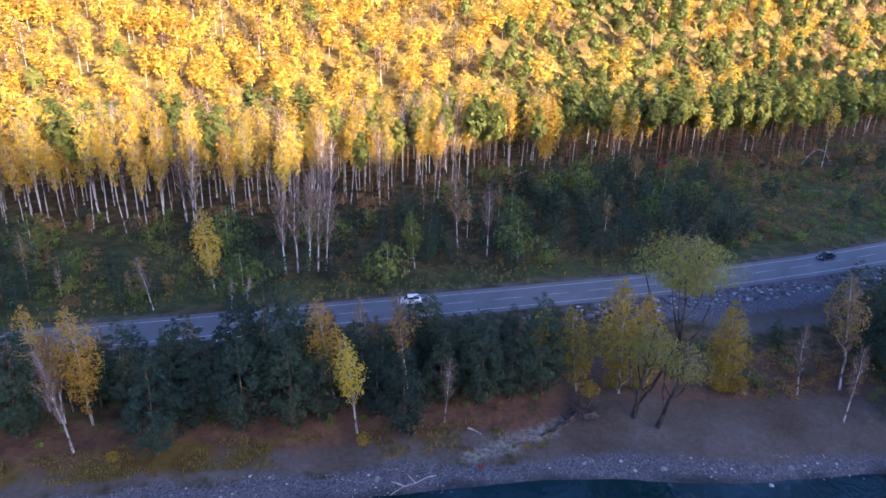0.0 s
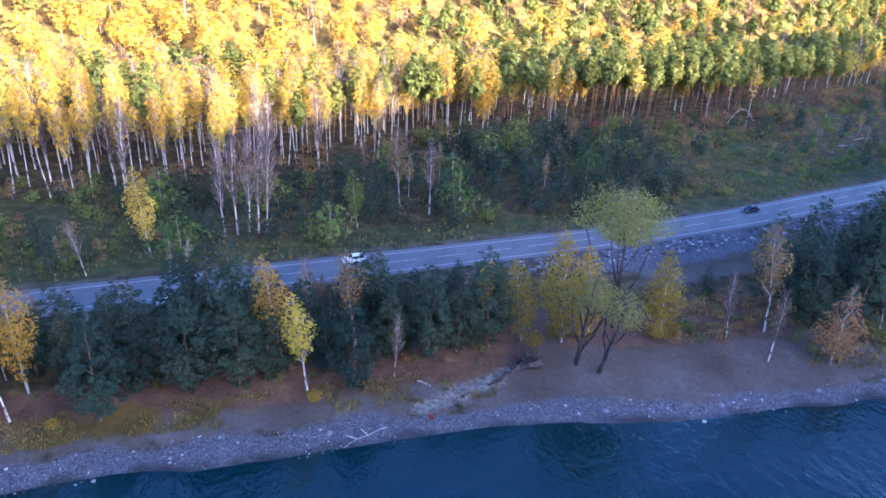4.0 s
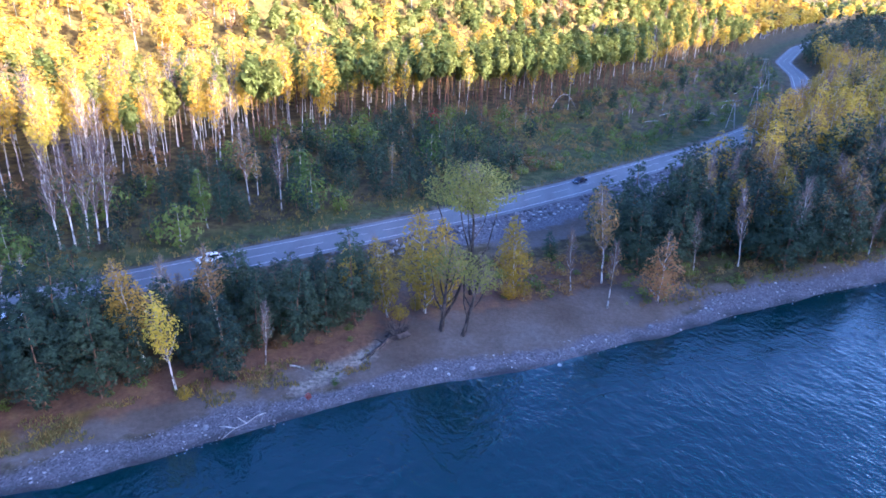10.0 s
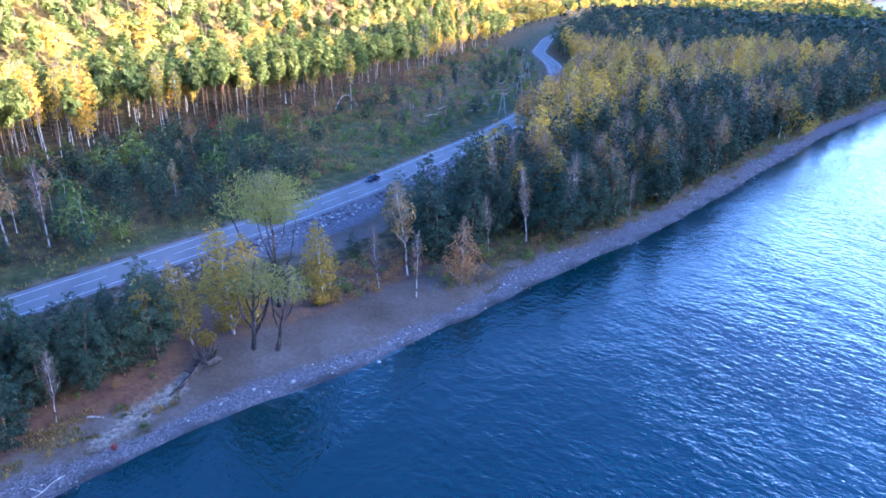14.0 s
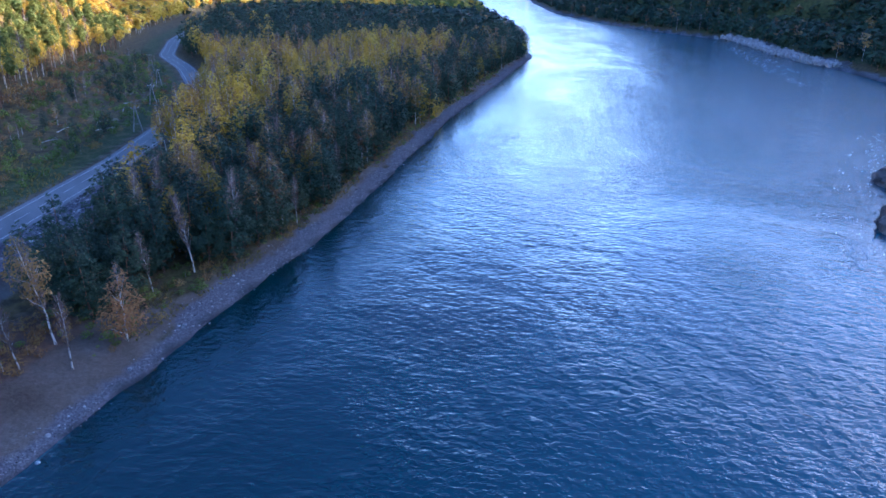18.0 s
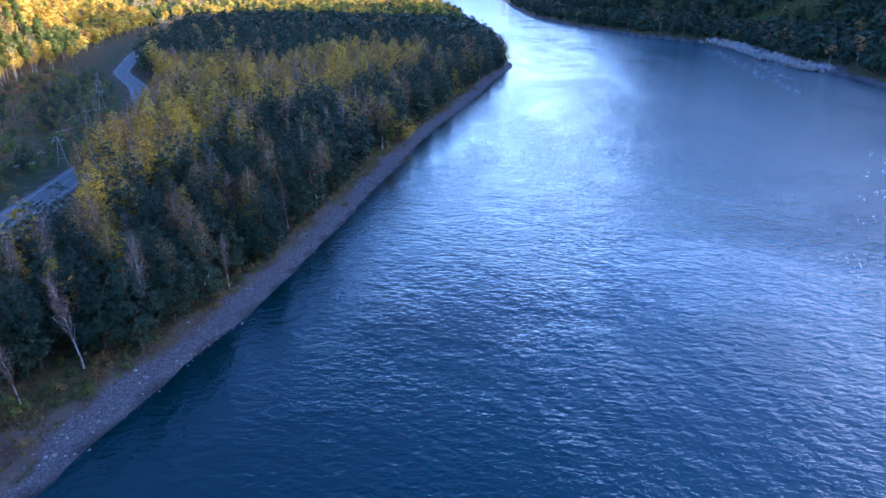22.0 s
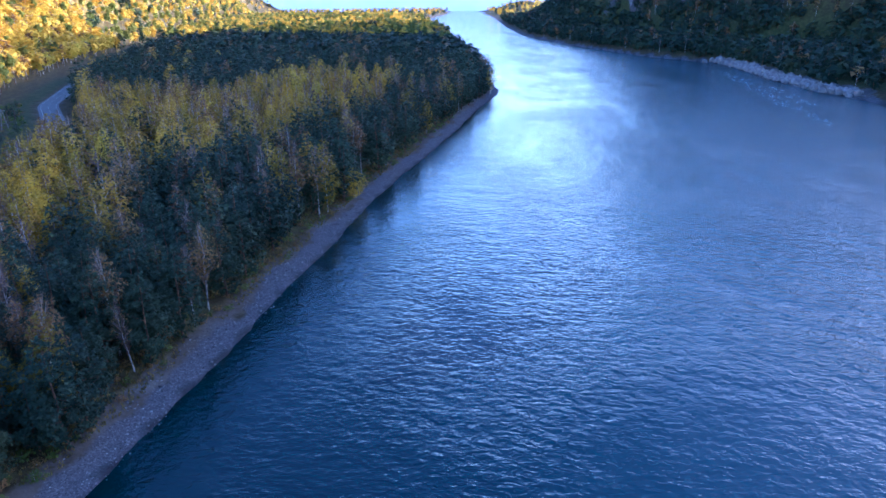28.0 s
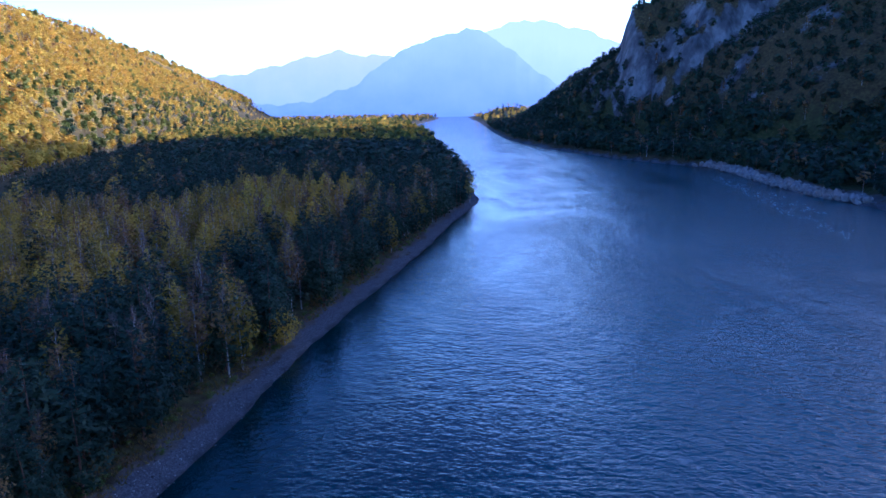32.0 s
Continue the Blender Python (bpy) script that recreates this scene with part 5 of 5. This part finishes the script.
# A-frame power poles on the clearing, with wires
M_POLE = bark("grey_pole_wood", (0.42, 0.39, 0.35), (0.25, 0.22, 0.2), 3.0)
M_WIRE = plain("wire_metal", (0.12, 0.12, 0.13), 0.5, 0.5, 0.8)
M_PORCELAIN = plain("white_porcelain", (0.75, 0.75, 0.72), 0.3, 0.5)
POLES = [(159.5, 215.5), (196.0, 253.0), (229.0, 290.0), (268.0, 345.0)]
heads = []
for px, py in POLES:
    pole = new("power_pole")
    pole.matrix_world = at_ground(px, py, -0.3, radians(48))
    for s in (-1, 1):
        part("leg", make_mesh("leg", *limb([(0, s * 1.5, 0), (0, s * 0.8, 4.6), (0, s * 0.16, 9.2)], 0.15, 0.11), [M_POLE], smooth_faces=True), pole)
    part("brace", make_mesh("brace", *limb([(0, -1.05, 3.0), (0, 1.05, 3.0)], 0.08, 0.08), [M_POLE]), pole)
    part("crossarm", make_mesh("crossarm", *limb([(0, -1.3, 8.6), (0, 1.3, 8.6)], 0.08, 0.08), [M_POLE]), pole)
    for s in (-1.2, 0.0, 1.2):
        part("insulator", make_mesh("insulator", *limb([(0, s, 8.66 if s else 9.1), (0, s, 8.82 if s else 9.26), (0, s, 8.95 if s else 9.4)], 0.09, 0.05), [M_PORCELAIN]), pole)
    tagged(pole, "weathered wooden A-frame power pole with insulators", "power pole", "power poles along the road")
    heads.append([pole.matrix_world @ Vector((0, s, 8.95 if s else 9.4)) for s in (-1.2, 0.0, 1.2)])
for a, b in zip(heads, heads[1:]):
    for p, q in zip(a, b):
        mid = (p + q) / 2 - Vector((0, 0, 0.9))
        q1, q3 = (p + mid) / 2 - Vector((0, 0, 0.22)), (q + mid) / 2 - Vector((0, 0, 0.22))
        tagged(new("power_line", make_mesh("power_line", *limb([p, q1, mid, q3, q], 0.02, 0.02, 4), [M_WIRE])), "thin sagging power line between two poles", "wire", "power lines")

# rock outcrops in the river
M_CLIFF = bark("outcrop_rock", (0.15, 0.12, 0.105), (0.045, 0.038, 0.036), 0.35, (0.35, 0.65))


def outcrop(x, y, sx, sy, sz, seed):
    bm = bmesh.new()
    bmesh.ops.create_icosphere(bm, subdivisions=5, radius=1.0)
    for v in bm.verts:
        p = v.co.copy()
        d = 1 + 0.28 * noise.noise(p * 1.5 + Vector((seed, 0, 0))) + 0.16 * noise.noise(p * 4.0 + Vector((0, seed, 0))) + 0.08 * noise.noise(p * 9.0)
        step = 0.12 * round(p.z * 4) / 4
        v.co = Vector((p.x * d * sx, p.y * d * sy, (p.z * d + step) * sz))
    o = new("rock_outcrop", mesh_of(bm, "rock_outcrop", M_CLIFF))
    o.location = (x, y, -0.3 * sz)
    return tagged(o, "dark jagged rock outcrop standing in the river", "rock", "rocks by the far bank")


outcrop(201, -26, 11, 13, 9.0, 3.0)
outcrop(246, -28, 16, 14, 9.0, 8.0)
outcrop(222, -44, 24, 14, 8.0, 5.0)
x, y, r = scatter(560, 770, -10, 130, 2.6, lambda x, y: (-beside(FAR_BANK, x, y) > -0.5) & (-beside(FAR_BANK, x, y) < 7), 81, 0)
heap("far_bank_rocks", (x, y), r.uniform(1.5, 5.0, len(x)), [plain("pale_bank_rock", (0.26, 0.24, 0.235), 0.9, 0.2, vary=0.4, scale=0.3)], "broken pale rock ledge along the far bank", 82, 1.1, 0.35)

# cars
M_GLASS, _gn, _gl, _gb = material("dark_car_glass", 0.05, 0.6)
_gb.inputs["Base Color"].default_value = (0.012, 0.014, 0.016, 1)
M_TYRE = plain("tyre_rubber", (0.02, 0.02, 0.02), 0.9, 0.2)
M_RIM = plain("alloy_rim", (0.5, 0.5, 0.52), 0.35, 0.5, 0.8, vary=0.05)
M_LAMP = plain("headlamp_glass", (0.75, 0.78, 0.8), 0.15, 0.6, vary=0.03)
M_TAIL = plain("tail_lamp_red", (0.35, 0.015, 0.012), 0.2, 0.6, vary=0.05)
M_PLATE = plain("plate_white", (0.7, 0.7, 0.68), 0.5, vary=0.03)


def profile_body(name, profile, half, mat, taper=0.0, z_ref=0.0):
    """A shell drawn from a side profile (x, z), narrowing towards its top."""
    bm = bmesh.new()
    rings = []
    for s in (-1, 1):
        rings.append([bm.verts.new((px, s * (half - taper * max(0, pz - z_ref)), pz)) for px, pz in profile])
    n = len(profile)
    for k in range(n):
        bm.faces.new((rings[0][k], rings[0][(k + 1) % n], rings[1][(k + 1) % n], rings[1][k]))
    bm.faces.new(rings[0][::-1])
    bm.faces.new(rings[1])
    bmesh.ops.recalc_face_normals(bm, faces=bm.faces[:])
    bmesh.ops.bevel(bm, geom=bm.edges[:], offset=0.05, segments=2, affect="EDGES", clamp_overlap=True)
    return mesh_of(bm, name, mat)


def flat_piece(name, corners, mat, thick=0.012):
    bm = bmesh.new()
    f = bm.faces.new([bm.verts.new(c) for c in corners])
    bm.normal_update()
    ext = bmesh.ops.extrude_face_region(bm, geom=[f])
    nrm = f.normal.copy()
    for v in ext["geom"]:
        if isinstance(v, bmesh.types.BMVert):
            v.co += nrm * thick
    bmesh.ops.recalc_face_normals(bm, faces=bm.faces[:])
    return mesh_of(bm, name, mat)


def wheel_mesh(name, radius, width, mat, inner=0.0):
    V, F = tube([(0, -width / 2, 0), (0, -width / 2 + 0.02, 0), (0, width / 2 - 0.02, 0), (0, width / 2, 0)], [radius * 0.9, radius, radius, radius * 0.9], 18)
    n = len(V)
    V = np.concatenate([V, [[0, -width / 2, 0], [0, width / 2, 0]]])
    caps = [[n, k, (k + 1) % 18, n] for k in range(18)] + [[n + 1, n - 18 + (k + 1) % 18, n - 18 + k, n + 1] for k in range(18)]
    bm = bmesh.new()
    vs = [bm.verts.new(v) for v in V]
    for q in F:
        bm.faces.new([vs[k] for k in q])
    for c in caps:
        bm.faces.new([vs[c[0]], vs[c[1]], vs[c[2]]])
    return mesh_of(bm, name, mat)


def car(label, paint, estate=True):
    c = new("car")
    low = [(-2.15, 0.34), (-2.2, 0.62), (-2.12, 0.92), (-1.2, 0.98), (0.75, 0.98), (1.75, 0.86), (2.12, 0.66), (2.14, 0.36), (1.7, 0.26), (-1.7, 0.26)]
    part("body", profile_body("body", low, 0.86, paint, 0.08, 0.6), c)
    back = -2.02 if estate else -1.45
    roof = [(back, 0.95), (back + 0.28, 1.46), (-0.2, 1.52), (0.28, 1.46), (1.05, 0.95)]
    part("cabin", profile_body("cabin", roof, 0.78, paint, 0.24, 0.95), c)
    wd = lambda z: 0.78 - 0.24 * (z - 0.95)
    part("windscreen", flat_piece("windscreen", [(1.03, -0.66, 1.0), (1.03, 0.66, 1.0), (0.36, 0.58, 1.44), (0.36, -0.58, 1.44)], M_GLASS, 0.02), c)
    part("rear_window", flat_piece("rear_window", [(back - 0.02, 0.62, 1.02), (back - 0.02, -0.62, 1.02), (back + 0.22, -0.56, 1.42), (back + 0.22, 0.56, 1.42)], M_GLASS, 0.02), c)
    for s in (-1, 1):
        for x0, x1, t0, t1 in ((-0.55, 0.82, -0.55, 0.28), (back + 0.18, -0.65, back + 0.34, -0.65)):
            q = [(x0, s * (wd(1.02) + 0.006), 1.02), (x1, s * (wd(1.02) + 0.006), 1.02), (t1, s * (wd(1.4) + 0.006), 1.4), (t0, s * (wd(1.4) + 0.006), 1.4)]
            part("side_window", flat_piece("side_window", q if s < 0 else q[::-1], M_GLASS), c)
        part("headlight", stone_mesh(3, M_LAMP, 1, 0.5), c, at=Matrix.Translation((2.04, s * 0.62, 0.72)) @ Matrix.Diagonal((0.22, 0.34, 0.3, 1)))
        part("tail_light", stone_mesh(3, M_TAIL, 1, 0.5), c, at=Matrix.Translation((-2.14, s * 0.7, 0.86)) @ Matrix.Diagonal((0.14, 0.22, 0.5, 1)))
        part("mirror", stone_mesh(4, paint, 1, 0.7), c, at=Matrix.Translation((0.72, s * 0.93, 1.04)) @ Matrix.Diagonal((0.14, 0.22, 0.2, 1)))
    for wx_ in (-1.32, 1.35):
        for s in (-1, 1):
            wheel = part("wheel", wheel_mesh("wheel", 0.33, 0.2, M_TYRE), c, "black rubber tyre with alloy rim", Matrix.Translation((wx_, s * 0.78, 0.33)))
            part("rim", wheel_mesh("rim", 0.21, 0.22, M_RIM), wheel)
    for px in (2.17, -2.21):
        part("number_plate", flat_piece("number_plate", [(px, -0.25, 0.44), (px, 0.25, 0.44), (px, 0.25, 0.55), (px, -0.25, 0.55)], M_PLATE), c)
    return tagged(c, label, "car")


def on_road(x, off, back=False):
    cy, cc = float(np.interp(x, ROAD[0], ROAD[1])), float(np.interp(x, ROAD[0], ROAD[2]))
    cs = math.sqrt(1 - cc * cc)
    return Matrix.Translation((x - cs * off, cy + cc * off, 4.56)) @ Matrix.Rotation(math.atan2(cs, cc) + (math.pi if back else 0), 4, "Z")


M_WHITE = plain("white_car_paint", (0.75, 0.76, 0.77), 0.25, 0.5, vary=0.03)
M_DARK = plain("dark_blue_car_paint", (0.012, 0.014, 0.03), 0.2, 0.5, vary=0.05)
M_SILVER = plain("silver_car_paint", (0.5, 0.52, 0.54), 0.25, 0.5, 0.3, vary=0.03)
car("white estate car driving on the asphalt road", M_WHITE).matrix_world = on_road(-12.7, 1.8, True)
car("dark blue saloon car on the asphalt road", M_DARK, False).matrix_world = on_road(76.0, 1.8, True)
for label, paint, estate, x, y, turn in (("white car parked under the pines below the road", M_WHITE, True, -39.9, 98.5, 0.4), ("white car parked among the peninsula birches", M_WHITE, False, 132.5, 160.5, 0.9), ("silver car parked between the peninsula trees", M_SILVER, True, 106.0, 148.0, 0.6)):
    car(label, paint, estate).matrix_world = at_ground(x, y, 0.02, turn)
M_RED_PAINT = plain("red_car_paint", (0.32, 0.02, 0.02), 0.3, 0.5, vary=0.05)
car("red car parked under the trees above the shore", M_RED_PAINT, True).matrix_world = at_ground(144.4, 128.0, 0.02, 0.35)

# white water: flecks of foam round the outcrop and along the far bank
M_FOAM = plain("foam", (0.28, 0.33, 0.36), 0.6, 0.4, vary=0.2, scale=0.5)


def foam(name, bands, label, seed):
    """Thin lens-shaped flecks drawn out along the current. Bands: x0, y0, x1, y1, half width, count, size."""
    r = np.random.default_rng(seed)
    V, F, n = [], [], 0
    for x0, y0, x1, y1, half, count, size in bands:
        a = math.atan2(y1 - y0, x1 - x0)
        ca, sa = math.cos(a), math.sin(a)
        u, w = r.uniform(0, 1, count), r.normal(0, half * 0.5, count)
        keep = waves(x0 + u * (x1 - x0), y0 + u * (y1 - y0) + w * 2, 9.0, seed) > -0.1
        for q in np.where(keep)[0]:
            cx, cy = x0 + (x1 - x0) * u[q] - sa * w[q], y0 + (y1 - y0) * u[q] + ca * w[q]
            ln, wd = size * r.lognormal(0, 0.5), size * 0.28 * r.lognormal(0, 0.4)
            turn = a + r.normal(0, 0.3)
            for k in range(7):
                th = k * 2 * math.pi / 7
                px, py = ln * math.cos(th) * r.uniform(0.6, 1.2), wd * math.sin(th) * r.uniform(0.5, 1.3)
                V.append((cx + px * math.cos(turn) - py * math.sin(turn), cy + px * math.sin(turn) + py * math.cos(turn), 0.03))
            F += [[n, n + k, n + k + 1] for k in range(1, 6)]
            n += 7
    return tagged(new(name, make_mesh(name, np.array(V), np.array(F), [M_FOAM])), label, "foam", kind="stuff")


foam("river_foam", [(204, -5, 166, -12, 4, 460, 0.34), (226, -10, 330, -18, 6, 320, 0.5), (560, 50, 690, 90, 9, 420, 0.9), (455, 16, 560, 50, 6, 300, 0.8), (520, 26, 600, 50, 6, 200, 0.9), (470, 199, 545, 229, 2, 140, 0.8)], "white foam flecks on the fast water", 91)
